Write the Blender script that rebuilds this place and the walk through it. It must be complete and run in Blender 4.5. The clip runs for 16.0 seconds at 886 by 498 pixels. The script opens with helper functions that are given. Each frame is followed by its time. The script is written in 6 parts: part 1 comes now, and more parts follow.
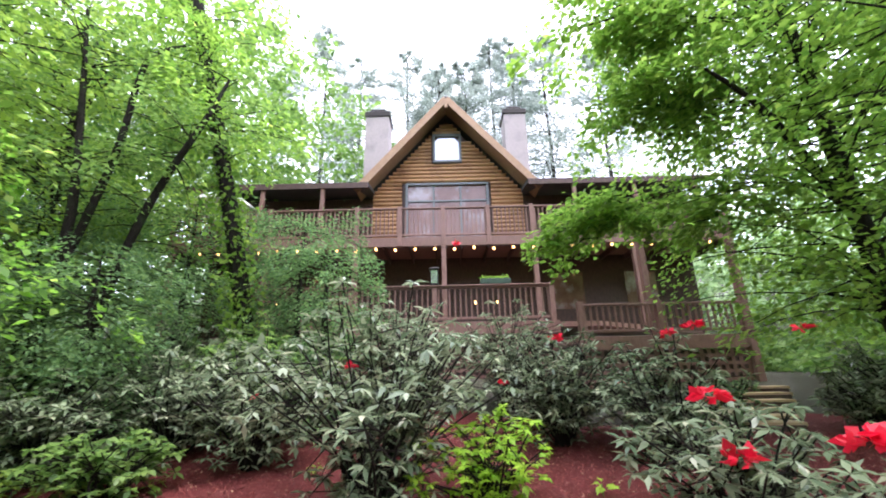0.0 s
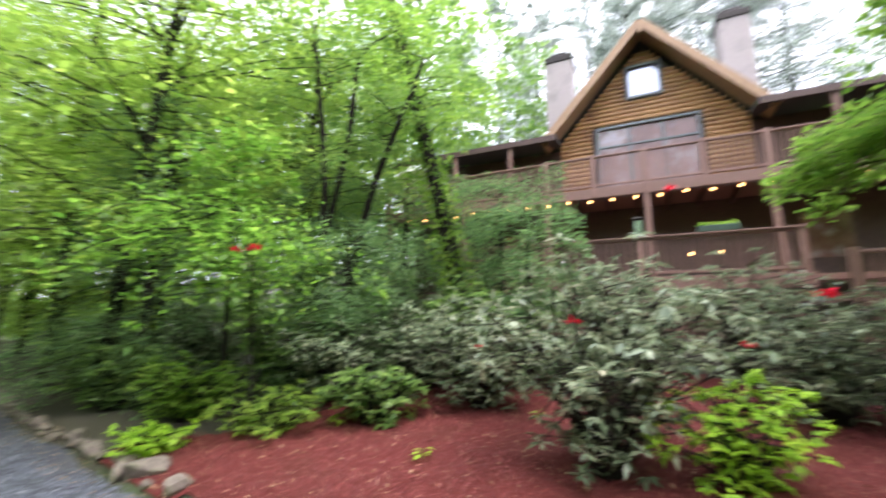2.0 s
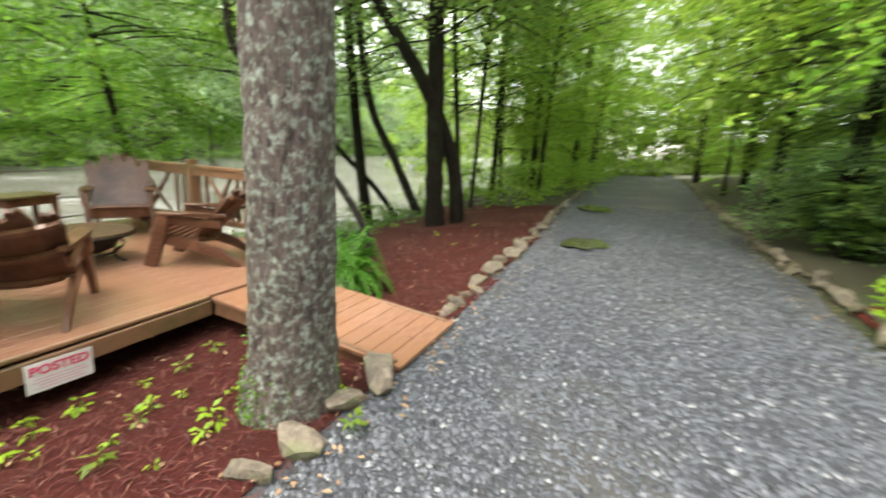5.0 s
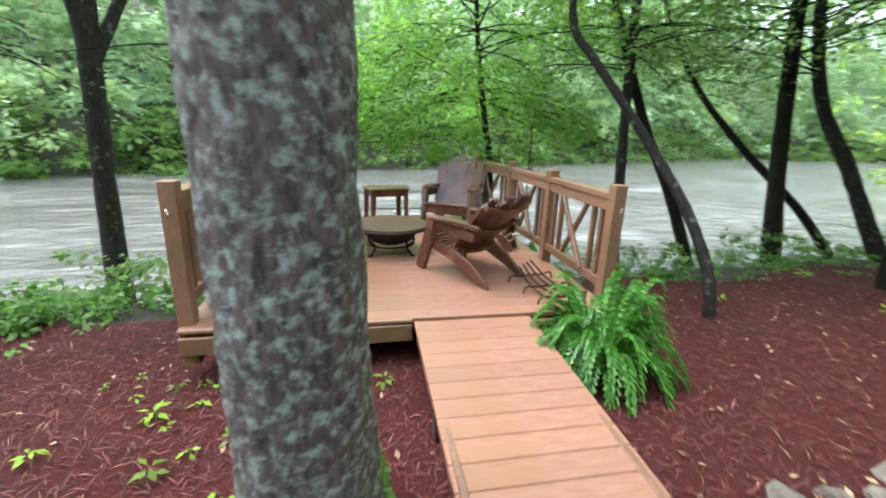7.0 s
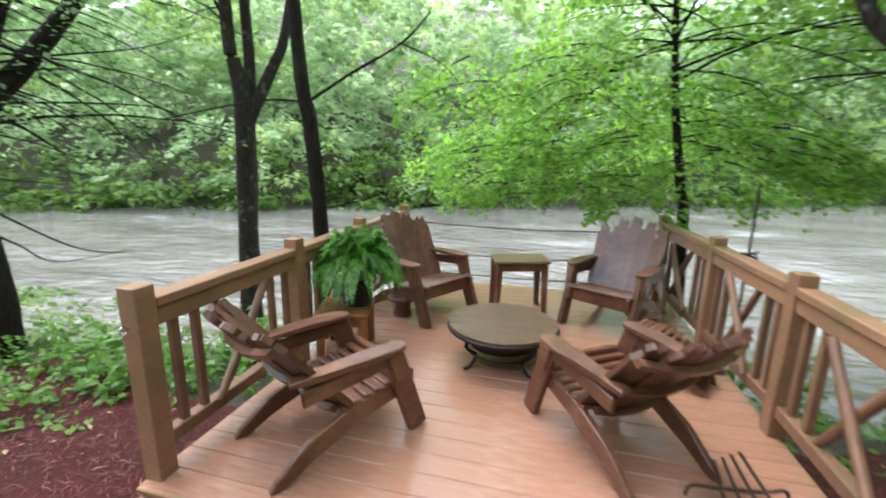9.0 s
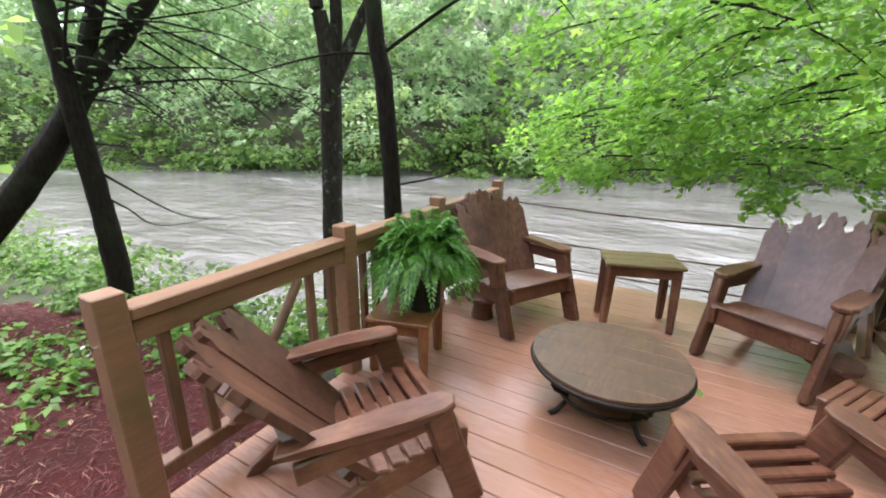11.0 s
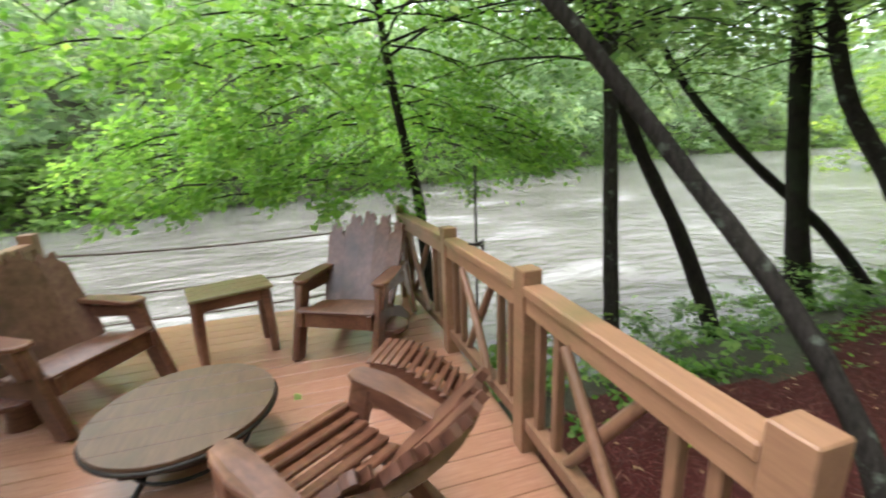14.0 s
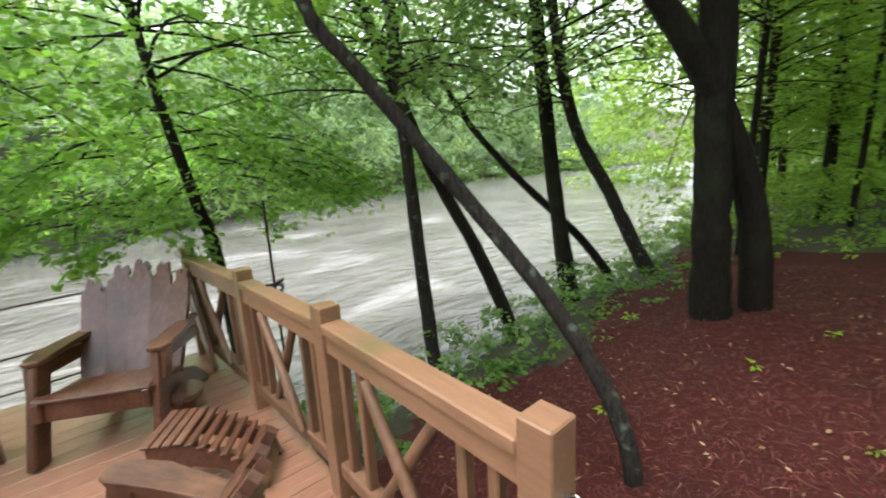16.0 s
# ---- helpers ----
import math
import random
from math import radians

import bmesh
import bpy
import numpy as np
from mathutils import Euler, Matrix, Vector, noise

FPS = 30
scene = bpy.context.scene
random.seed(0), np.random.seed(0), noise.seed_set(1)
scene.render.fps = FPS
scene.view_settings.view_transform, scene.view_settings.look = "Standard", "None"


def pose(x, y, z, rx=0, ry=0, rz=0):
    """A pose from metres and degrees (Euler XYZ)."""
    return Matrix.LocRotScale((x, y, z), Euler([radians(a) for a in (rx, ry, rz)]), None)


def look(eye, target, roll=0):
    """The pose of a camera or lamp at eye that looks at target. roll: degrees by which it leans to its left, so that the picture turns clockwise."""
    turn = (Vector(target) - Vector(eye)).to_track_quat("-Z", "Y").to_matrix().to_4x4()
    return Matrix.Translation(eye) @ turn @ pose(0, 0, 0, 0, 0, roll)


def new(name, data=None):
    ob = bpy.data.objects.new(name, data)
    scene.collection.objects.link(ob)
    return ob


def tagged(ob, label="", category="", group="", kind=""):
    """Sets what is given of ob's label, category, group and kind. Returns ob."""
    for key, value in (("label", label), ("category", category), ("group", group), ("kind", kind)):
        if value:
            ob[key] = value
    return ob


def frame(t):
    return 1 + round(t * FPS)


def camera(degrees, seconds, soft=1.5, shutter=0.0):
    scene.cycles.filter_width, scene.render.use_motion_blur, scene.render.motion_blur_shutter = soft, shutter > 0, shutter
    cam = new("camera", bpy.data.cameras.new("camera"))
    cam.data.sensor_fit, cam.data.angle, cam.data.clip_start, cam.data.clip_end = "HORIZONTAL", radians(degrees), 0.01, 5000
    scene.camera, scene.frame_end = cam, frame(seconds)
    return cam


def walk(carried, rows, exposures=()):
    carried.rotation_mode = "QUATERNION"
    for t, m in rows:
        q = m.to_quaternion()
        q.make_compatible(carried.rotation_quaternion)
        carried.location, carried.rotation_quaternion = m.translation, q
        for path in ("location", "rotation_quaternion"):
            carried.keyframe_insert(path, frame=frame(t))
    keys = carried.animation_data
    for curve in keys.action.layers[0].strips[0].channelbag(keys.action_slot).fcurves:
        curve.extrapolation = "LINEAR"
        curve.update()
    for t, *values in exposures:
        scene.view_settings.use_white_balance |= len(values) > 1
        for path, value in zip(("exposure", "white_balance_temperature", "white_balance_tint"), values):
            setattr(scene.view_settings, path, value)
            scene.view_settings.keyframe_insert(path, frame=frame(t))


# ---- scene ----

# ---- camera: seconds, eye, yaw to the left of +y, pitch, roll ----
cam = camera(94.0, 16.0, soft=1.9, shutter=0.5)
PATH = [
    (0, (0.479, 0.089, 1.688), -79.89, 17.31, -1.22),
    (0.5, (0.450, 0.157, 1.688), -78.07, 16.82, -0.99),
    (1, (0.421, 0.224, 1.688), -75.34, 16.08, -1.06),
    (1.5, (0.391, 0.291, 1.688), -69.25, 14.64, -0.18),
    (2, (0.362, 0.358, 1.688), -54.06, 11.33, 1.18),
    (2.5, (0.332, 0.425, 1.688), -32.58, 5.69, 2.11),
    (3, (0.303, 0.493, 1.688), -17.25, 0.60, 2.55),
    (3.5, (0.256, 0.573, 1.656), -10.40, -1.93, 2.29),
    (4, (0.222, 0.683, 1.622), -3.73, -4.95, 2.55),
    (4.5, (0.211, 0.917, 1.560), 7.87, -9.50, 3.17),
    (5, (0.131, 1.258, 1.519), 24.70, -13.75, 3.44),
    (5.2, (0.094, 1.418, 1.499), 31.09, -14.68, 2.97),
    (7.3, (-0.446, 3.302, 1.525), 83.52, -15.87, 2.55),
    (7.5, (-0.615, 3.414, 1.529), 85.82, -15.76, 2.83),
    (8, (-1.040, 3.598, 1.597), 90.98, -14.70, 1.32),
    (8.5, (-1.410, 3.701, 1.727), 97.68, -14.30, 0.74),
    (9, (-1.740, 3.676, 1.739), 104.60, -12.17, 0.88),
    (9.5, (-2.017, 3.647, 1.725), 113.46, -12.86, 1.67),
    (9.7, (-2.111, 3.632, 1.735), 116.06, -13.65, 2.76),
    (11.8, (-2.631, 3.517, 1.744), 119.70, -17.64, 0.76),
    (12, (-2.612, 3.508, 1.711), 118.00, -17.12, 1.67),
    (12.5, (-2.623, 3.562, 1.712), 110.45, -16.46, 1.08),
    (13, (-2.666, 3.719, 1.717), 97.49, -15.34, -0.14),
    (13.5, (-2.665, 3.930, 1.743), 84.18, -14.61, -1.07),
    (14, (-2.656, 4.120, 1.740), 73.49, -14.05, -2.15),
    (14.5, (-2.653, 4.226, 1.738), 65.55, -13.75, -2.65),
    (15, (-2.647, 4.265, 1.745), 59.96, -13.20, -2.99),
    (15.5, (-2.638, 4.277, 1.748), 55.29, -12.48, -3.19),
    (16, (-2.615, 4.278, 1.751), 49.20, -11.38, -3.25),
]


def eye_pose(eye, yaw, pitch, roll):
    a, b = radians(yaw), radians(pitch)
    ahead = Vector((-math.sin(a) * math.cos(b), math.cos(a) * math.cos(b), math.sin(b)))
    return look(eye, Vector(eye) + ahead, roll)


walk(cam, [(t, eye_pose(e, yaw, pitch, roll)) for t, e, yaw, pitch, roll in PATH],
     exposures=[(0, 1.80, 6200, 22), (1.5, 1.82, 6250, 21), (2.5, 1.75, 6800, 17), (3.5, 1.75, 7100, 14), (5, 1.85, 7600, 8), (7.5, 1.95, 5850, 10), (8.5, 1.90, 6100, 7), (9.5, 1.9, 6400, 20), (12.5, 1.9, 6400, 20), (13.0, 1.9, 6500, 15), (14.5, 1.82, 6700, 13), (16, 1.8, 6700, 13)])

# ---- light ----
world = bpy.data.worlds.new("overcast_sky")
scene.world = world
world.use_nodes = True
wn, wl = world.node_tree.nodes, world.node_tree.links
sky = wn.new("ShaderNodeTexSky")
sky.sky_type, sky.sun_disc = "NISHITA", False
sky.sun_elevation, sky.sun_rotation = radians(52), radians(200)
wn["Background"].inputs[1].default_value = 0.10
wl.new(sky.outputs[0], wn["Background"].inputs[0])
cloud = wn.new("ShaderNodeBackground")
cloud.inputs[0].default_value, cloud.inputs[1].default_value = (0.96, 0.98, 1.0, 1), 1.0
both = wn.new("ShaderNodeAddShader")
wl.new(wn["Background"].outputs[0], both.inputs[0])
wl.new(cloud.outputs[0], both.inputs[1])
wl.new(both.outputs[0], wn["World Output"].inputs[0])
sun_data = bpy.data.lights.new("sun", "SUN")
sun_data.energy, sun_data.angle, sun_data.color = 1.2, radians(25), (1.0, 0.97, 0.92)
sun = new("sun", sun_data)
sun.matrix_world = look((0, 0, 60), (12, 18, 0))


# ---- materials ----
def material(name, rough=0.6, metal=0.0):
    m = bpy.data.materials.new(name)
    m.use_nodes = True
    b = m.node_tree.nodes["Principled BSDF"]
    b.inputs["Roughness"].default_value, b.inputs["Metallic"].default_value = rough, metal
    return m, m.node_tree.nodes, m.node_tree.links, b


def rgba(c):
    return (c[0], c[1], c[2], 1)


def surface(name, a, b, scale=8.0, rough=0.6, bump=0.3, stretch=(1, 1, 1), c=None, spot=3.0, metal=0.0, vary=0.0, detail=6.0, dist=0.01, fine=0.0, cut=(0.5, 0.68)):
    """Two colours by grain, a third by larger stains, relief, and a shift from piece to piece."""
    m, n, l, p = material(name, rough, metal)
    tc, mp = n.new("ShaderNodeTexCoord"), n.new("ShaderNodeMapping")
    mp.inputs["Scale"].default_value = stretch
    l.new(tc.outputs["Object"], mp.inputs[0])
    g = n.new("ShaderNodeTexNoise")
    g.inputs["Scale"].default_value, g.inputs["Detail"].default_value, g.inputs["Roughness"].default_value = scale, detail, 0.65
    l.new(mp.outputs[0], g.inputs["Vector"])
    r = n.new("ShaderNodeValToRGB")
    r.color_ramp.elements[0].position, r.color_ramp.elements[1].position = 0.3, 0.7
    r.color_ramp.elements[0].color, r.color_ramp.elements[1].color = rgba(a), rgba(b)
    l.new(g.outputs["Fac"], r.inputs[0])
    out = r.outputs[0]
    if c:
        s = n.new("ShaderNodeTexNoise")
        s.inputs["Scale"].default_value, s.inputs["Detail"].default_value, s.inputs["Roughness"].default_value = spot, 9.0, 0.62
        l.new(tc.outputs["Object"], s.inputs["Vector"])
        k = n.new("ShaderNodeMapRange")
        k.inputs[1].default_value, k.inputs[2].default_value = cut
        l.new(s.outputs["Fac"], k.inputs[0])
        x = n.new("ShaderNodeMix")
        x.data_type = "RGBA"
        l.new(k.outputs[0], x.inputs[0])
        l.new(out, x.inputs[6])
        x.inputs[7].default_value = rgba(c)
        out = x.outputs[2]
    if vary:
        o = n.new("ShaderNodeObjectInfo")
        k = n.new("ShaderNodeMapRange")
        k.inputs[3].default_value, k.inputs[4].default_value = 1 - vary, 1 + vary
        l.new(o.outputs["Random"], k.inputs[0])
        h = n.new("ShaderNodeHueSaturation")
        l.new(k.outputs[0], h.inputs["Value"])
        l.new(out, h.inputs["Color"])
        out = h.outputs[0]
    l.new(out, p.inputs["Base Color"])
    if bump:
        bp = n.new("ShaderNodeBump")
        bp.inputs["Strength"].default_value, bp.inputs["Distance"].default_value = bump, dist
        l.new(g.outputs["Fac"], bp.inputs["Height"])
        l.new(bp.outputs[0], p.inputs["Normal"])
    return m


def leafy(name, a, b, rough=0.45, through_=0.4, tip=None):
    """Leaf: colour differs from leaf to leaf, part of the light passes."""
    m, n, l, p = material(name, rough)
    g = n.new("ShaderNodeNewGeometry")
    r = n.new("ShaderNodeValToRGB")
    r.color_ramp.elements[0].color, r.color_ramp.elements[1].color = rgba(a), rgba(b)
    if tip:
        e = r.color_ramp.elements.new(0.93)
        e.color = rgba(b)
        r.color_ramp.elements[2].color = rgba(tip)
    l.new(g.outputs["Random Per Island"], r.inputs[0])
    l.new(r.outputs[0], p.inputs["Base Color"])
    t = n.new("ShaderNodeBsdfTranslucent")
    h = n.new("ShaderNodeHueSaturation")
    h.inputs["Value"].default_value, h.inputs["Saturation"].default_value = 1.6, 1.0
    l.new(r.outputs[0], h.inputs["Color"])
    l.new(h.outputs[0], t.inputs[0])
    x = n.new("ShaderNodeMixShader")
    x.inputs[0].default_value = through_
    l.new(p.outputs[0], x.inputs[1])
    l.new(t.outputs[0], x.inputs[2])
    l.new(x.outputs[0], n["Material Output"].inputs[0])
    return m


M = {
    "mulch": surface("red_mulch", (0.05, 0.010, 0.010), (0.19, 0.042, 0.036), 60, 0.85, 0.9, (1, 1, 1), (0.10, 0.026, 0.02), 1.3, detail=10, dist=0.02),
    # River-side mulch and straw: darker copies with the trees' shade in their colour.
    "shaded_mulch": surface("tree_shaded_red_mulch", (0.026, 0.006, 0.006), (0.10, 0.022, 0.019), 60, 0.85, 0.9, (1, 1, 1), (0.05, 0.015, 0.012), 1.3, detail=10, dist=0.02),
    "shaded_straw": leafy("tree_shaded_mulch_straw", (0.04, 0.009, 0.007), (0.15, 0.034, 0.027), 0.7, 0.02, (0.32, 0.18, 0.12)),
    "straw": leafy("mulch_straw", (0.085, 0.017, 0.017), (0.27, 0.06, 0.052), 0.7, 0.02, (0.42, 0.25, 0.16)),
    "soil": surface("woodland_soil", (0.024, 0.022, 0.013), (0.065, 0.058, 0.034), 18, 0.9, 0.8, c=(0.045, 0.07, 0.022), spot=0.6, detail=8, dist=0.04),
    "gravel": surface("grey_gravel", (0.013, 0.0145, 0.019), (0.10, 0.109, 0.136), 70, 0.8, 1.0, c=(0.12, 0.11, 0.10), spot=0.5, detail=10, dist=0.02),
    "pale_gravel": surface("pale_gravel", (0.16, 0.15, 0.145), (0.34, 0.33, 0.32), 60, 0.85, 0.8, detail=9, dist=0.02),
    "chips": leafy("gravel_chips", (0.022, 0.025, 0.033), (0.128, 0.140, 0.172), 0.40, 0.0, (0.32, 0.33, 0.35)),
    "deck": surface("stained_deck_board", (0.26, 0.125, 0.083), (0.36, 0.19, 0.128), 7, 0.22, 0.15, (9, 1, 9), (0.29, 0.145, 0.085), 1.2, vary=0.07, dist=0.003),
    "rail": surface("painted_rail_wood", (0.15, 0.075, 0.043), (0.235, 0.122, 0.073), 6, 0.42, 0.2, (6, 6, 1), (0.12, 0.075, 0.042), 2.0, vary=0.14, dist=0.003),
    "railtop": surface("painted_rail_cap", (0.225, 0.116, 0.066), (0.32, 0.172, 0.10), 6, 0.36, 0.2, (1, 8, 8), (0.17, 0.12, 0.055), 2.2, vary=0.10, dist=0.003),
    "chair": surface("oiled_chair_wood", (0.062, 0.023, 0.014), (0.16, 0.067, 0.038), 5, 0.32, 0.25, (10, 2, 10), (0.24, 0.115, 0.065), 2.2, vary=0.16, dist=0.004),
    "chairback": surface("weathered_back_plank", (0.085, 0.035, 0.026), (0.16, 0.075, 0.055), 4, 0.27, 0.25, (10, 10, 1.2), (0.05, 0.024, 0.018), 2.4, vary=0.14, dist=0.004),
    "brown_back": surface("brown_back_plank", (0.045, 0.018, 0.012), (0.125, 0.052, 0.032), 4, 0.42, 0.25, (10, 10, 1.2), (0.16, 0.07, 0.042), 2.4, vary=0.14, dist=0.004),
    "stand": surface("orange_stand_wood", (0.20, 0.075, 0.028), (0.33, 0.14, 0.055), 6, 0.38, 0.2, (8, 8, 2), (0.13, 0.05, 0.022), 3, vary=0.1, dist=0.003),
    "moss_top": surface("mossy_table_top", (0.11, 0.07, 0.035), (0.22, 0.155, 0.075), 5, 0.35, 0.2, (2, 10, 10), (0.13, 0.14, 0.05), 4, vary=0.08, dist=0.003),
    "tabletop": surface("wet_round_table_top", (0.062, 0.033, 0.019), (0.125, 0.068, 0.038), 5, 0.38, 0.15, (1.5, 9, 9), (0.06, 0.04, 0.024), 2.5, dist=0.003),
    "iron": surface("black_iron", (0.012, 0.011, 0.010), (0.035, 0.028, 0.024), 30, 0.5, 0.2, metal=0.6),
    "rust": surface("rusty_iron", (0.03, 0.018, 0.012), (0.09, 0.045, 0.026), 40, 0.6, 0.3, metal=0.3),
    "steel": surface("bright_steel", (0.5, 0.5, 0.5), (0.7, 0.7, 0.7), 30, 0.25, 0, metal=1.0),
    "bark": surface("dark_wet_bark", (0.005, 0.004, 0.003), (0.026, 0.020, 0.015), 14, 0.75, 1.0, (3, 3, 0.7), (0.022, 0.03, 0.015), 2.5, dist=0.03),
    "bark_grey": surface("grey_bark", (0.012, 0.010, 0.009), (0.055, 0.047, 0.04), 12, 0.8, 1.0, (3, 3, 0.7), (0.13, 0.15, 0.12), 9.0, dist=0.03, cut=(0.58, 0.68)),
    "lichen": surface("lichen_bark", (0.032, 0.021, 0.021), (0.22, 0.17, 0.155), 16, 0.8, 1.0, (2.6, 2.6, 0.8), (0.43, 0.50, 0.44), 24.0, dist=0.04, cut=(0.49, 0.68)),
    "stone": surface("field_stone", (0.075, 0.062, 0.05), (0.25, 0.205, 0.165), 9, 0.85, 0.8, c=(0.10, 0.12, 0.05), spot=4, vary=0.3, dist=0.03),
    "log": surface("honey_log", (0.27, 0.135, 0.055), (0.42, 0.23, 0.10), 5, 0.5, 0.2, (1, 6, 6), (0.19, 0.09, 0.04), 1.5, vary=0.12),
    # Wood of recessed and under-floor parts, its colour lowered for the porch's shade.
    "house_dark": surface("shade_darkened_house_wood", (0.035, 0.017, 0.012), (0.085, 0.041, 0.030), 6, 0.6, 0.2, (3, 3, 1), vary=0.1),
    "house_trim": surface("brown_house_trim", (0.14, 0.073, 0.056), (0.225, 0.122, 0.096), 6, 0.6, 0.2, (3, 3, 1), vary=0.10),
    "soffit": surface("tan_soffit", (0.25, 0.15, 0.085), (0.33, 0.205, 0.12), 6, 0.6, 0.15),
    "roof": surface("dark_shingle", (0.03, 0.03, 0.032), (0.075, 0.07, 0.068), 30, 0.85, 0.6),
    "chimney": surface("grey_pink_stucco", (0.29, 0.25, 0.245), (0.37, 0.325, 0.315), 25, 0.9, 0.4, c=(0.25, 0.225, 0.22), spot=1.5),
    "slate_trim": surface("slate_window_trim", (0.10, 0.115, 0.12), (0.15, 0.165, 0.17), 10, 0.5, 0.1),
    "curtain": surface("tan_interior", (0.25, 0.12, 0.06), (0.42, 0.23, 0.12), 3, 0.7, 0.0),
    "green_box": surface("green_planter", (0.02, 0.045, 0.03), (0.035, 0.07, 0.045), 8, 0.5, 0.1),
    "white": surface("white_sign_plastic", (0.72, 0.70, 0.72), (0.80, 0.78, 0.80), 4, 0.4, 0.0),
    "pink": surface("pink_print", (0.75, 0.06, 0.16), (0.82, 0.10, 0.22), 4, 0.5, 0.0),
    "pale_print": surface("faded_print", (0.72, 0.42, 0.52), (0.78, 0.50, 0.60), 4, 0.5, 0.0),
    "carpaint": surface("dark_car_paint", (0.012, 0.014, 0.018), (0.02, 0.022, 0.028), 4, 0.15, 0.0),
    "rubber": surface("tyre_rubber", (0.015, 0.015, 0.015), (0.03, 0.03, 0.03), 20, 0.8, 0.2),
    "plank_step": surface("pale_stair_tread", (0.42, 0.29, 0.16), (0.55, 0.39, 0.23), 9, 0.7, 0.2, vary=0.1),
    "maple": leafy("maple_leaf", (0.09, 0.19, 0.028), (0.235, 0.37, 0.06), 0.45, 0.68, (0.32, 0.43, 0.09)),
    "beech": leafy("spring_leaf", (0.11, 0.21, 0.030), (0.27, 0.395, 0.066), 0.4, 0.60, (0.38, 0.48, 0.10)),
    "fresh": leafy("fresh_green_leaf", (0.08, 0.20, 0.024), (0.20, 0.37, 0.05), 0.45, 0.60, (0.32, 0.47, 0.08)),
    "woods": leafy("woodland_leaf", (0.07, 0.15, 0.035), (0.20, 0.315, 0.075), 0.5, 0.52, (0.25, 0.38, 0.10)),
    # Both far leaf colours are lightened and greyed to stand in for river mist.
    "mist": leafy("haze_paled_far_leaf", (0.20, 0.31, 0.16), (0.40, 0.51, 0.28), 0.8, 0.55, (0.50, 0.60, 0.36)),
    "mist_pale": leafy("haze_paled_yellow_leaf", (0.30, 0.42, 0.17), (0.48, 0.57, 0.26), 0.8, 0.55),
    "hemlock": leafy("hemlock_needle", (0.06, 0.135, 0.05), (0.175, 0.29, 0.10), 0.6, 0.42, (0.23, 0.36, 0.12)),
    # Needles are pale grey because the hill's haze is mixed into their colour.
    "pine": leafy("haze_paled_pine_needle", (0.24, 0.29, 0.25), (0.38, 0.43, 0.38), 0.6, 0.4),
    # Grey-white sky sheen is blended into these greens, strongest in the palest leaves.
    "rhodo": leafy("rhododendron_leaf_with_sheen", (0.10, 0.145, 0.08), (0.28, 0.33, 0.20), 0.20, 0.26, (0.46, 0.47, 0.32)),
    "lime": leafy("lime_young_leaf", (0.16, 0.34, 0.02), (0.34, 0.52, 0.045), 0.45, 0.45),
    "fern": leafy("fern_frond", (0.03, 0.13, 0.014), (0.14, 0.34, 0.045), 0.4, 0.42),
    "grass": leafy("bank_grass", (0.05, 0.14, 0.016), (0.15, 0.30, 0.04), 0.5, 0.35),
    "red": leafy("red_blossom", (0.50, 0.004, 0.018), (0.80, 0.018, 0.06), 0.5, 0.3),
    "bud": leafy("pale_bud", (0.45, 0.20, 0.14), (0.55, 0.42, 0.22), 0.5, 0.2),
}


def emitter(name, colour, power):
    m, n, l, p = material(name, 0.4)
    p.inputs["Base Color"].default_value = rgba(colour)
    p.inputs["Emission Color"].default_value, p.inputs["Emission Strength"].default_value = rgba(colour), power
    return m


M["bulb"] = emitter("warm_bulb", (1.0, 0.50, 0.16), 2.2)


def make_glass():
    m, n, l, p = material("window_glass", 0.06)
    p.inputs["Base Color"].default_value = (0.30, 0.32, 0.36, 1)
    p.inputs["Metallic"].default_value = 0.85
    return m


def make_water():
    m, n, l, p = material("muddy_river", 0.16)
    tc = n.new("ShaderNodeTexCoord")
    mp = n.new("ShaderNodeMapping")
    mp.inputs["Scale"].default_value, mp.inputs["Rotation"].default_value = (1.0, 0.5, 1), (0, 0, radians(6))
    l.new(tc.outputs["Object"], mp.inputs[0])
    w = n.new("ShaderNodeTexNoise")
    w.inputs["Scale"].default_value, w.inputs["Detail"].default_value, w.inputs["Distortion"].default_value = 1.7, 7, 0.8
    l.new(mp.outputs[0], w.inputs["Vector"])
    f = n.new("ShaderNodeTexNoise")
    f.inputs["Scale"].default_value, f.inputs["Detail"].default_value = 0.45, 8
    l.new(mp.outputs[0], f.inputs["Vector"])
    r = n.new("ShaderNodeValToRGB")
    r.color_ramp.elements[0].color, r.color_ramp.elements[1].color = (0.10, 0.093, 0.086, 1), (0.178, 0.169, 0.159, 1)
    r.color_ramp.elements[0].position, r.color_ramp.elements[1].position = 0.35, 0.62
    e = r.color_ramp.elements.new(0.70)
    e.color = (0.30, 0.295, 0.29, 1)
    l.new(f.outputs["Fac"], r.inputs[0])
    l.new(r.outputs[0], p.inputs["Base Color"])
    b = n.new("ShaderNodeBump")
    b.inputs["Strength"].default_value, b.inputs["Distance"].default_value = 0.9, 0.26
    l.new(w.outputs["Fac"], b.inputs["Height"])
    l.new(b.outputs[0], p.inputs["Normal"])
    return m


M["glass"], M["water"] = make_glass(), make_water()
for bark_kind in ("bark", "bark_grey", "mulch", "shaded_mulch"):
    M[bark_kind].node_tree.nodes["Principled BSDF"].inputs["Specular IOR Level"].default_value = 0.15
# Pane colour holds a painted reddish interior and pale reflection patches.
M["door_glass"] = surface("door_glass_painted_reflection", (0.10, 0.045, 0.035), (0.22, 0.12, 0.10), 1.2, 0.05, 0.0, c=(0.33, 0.30, 0.32), spot=0.9)


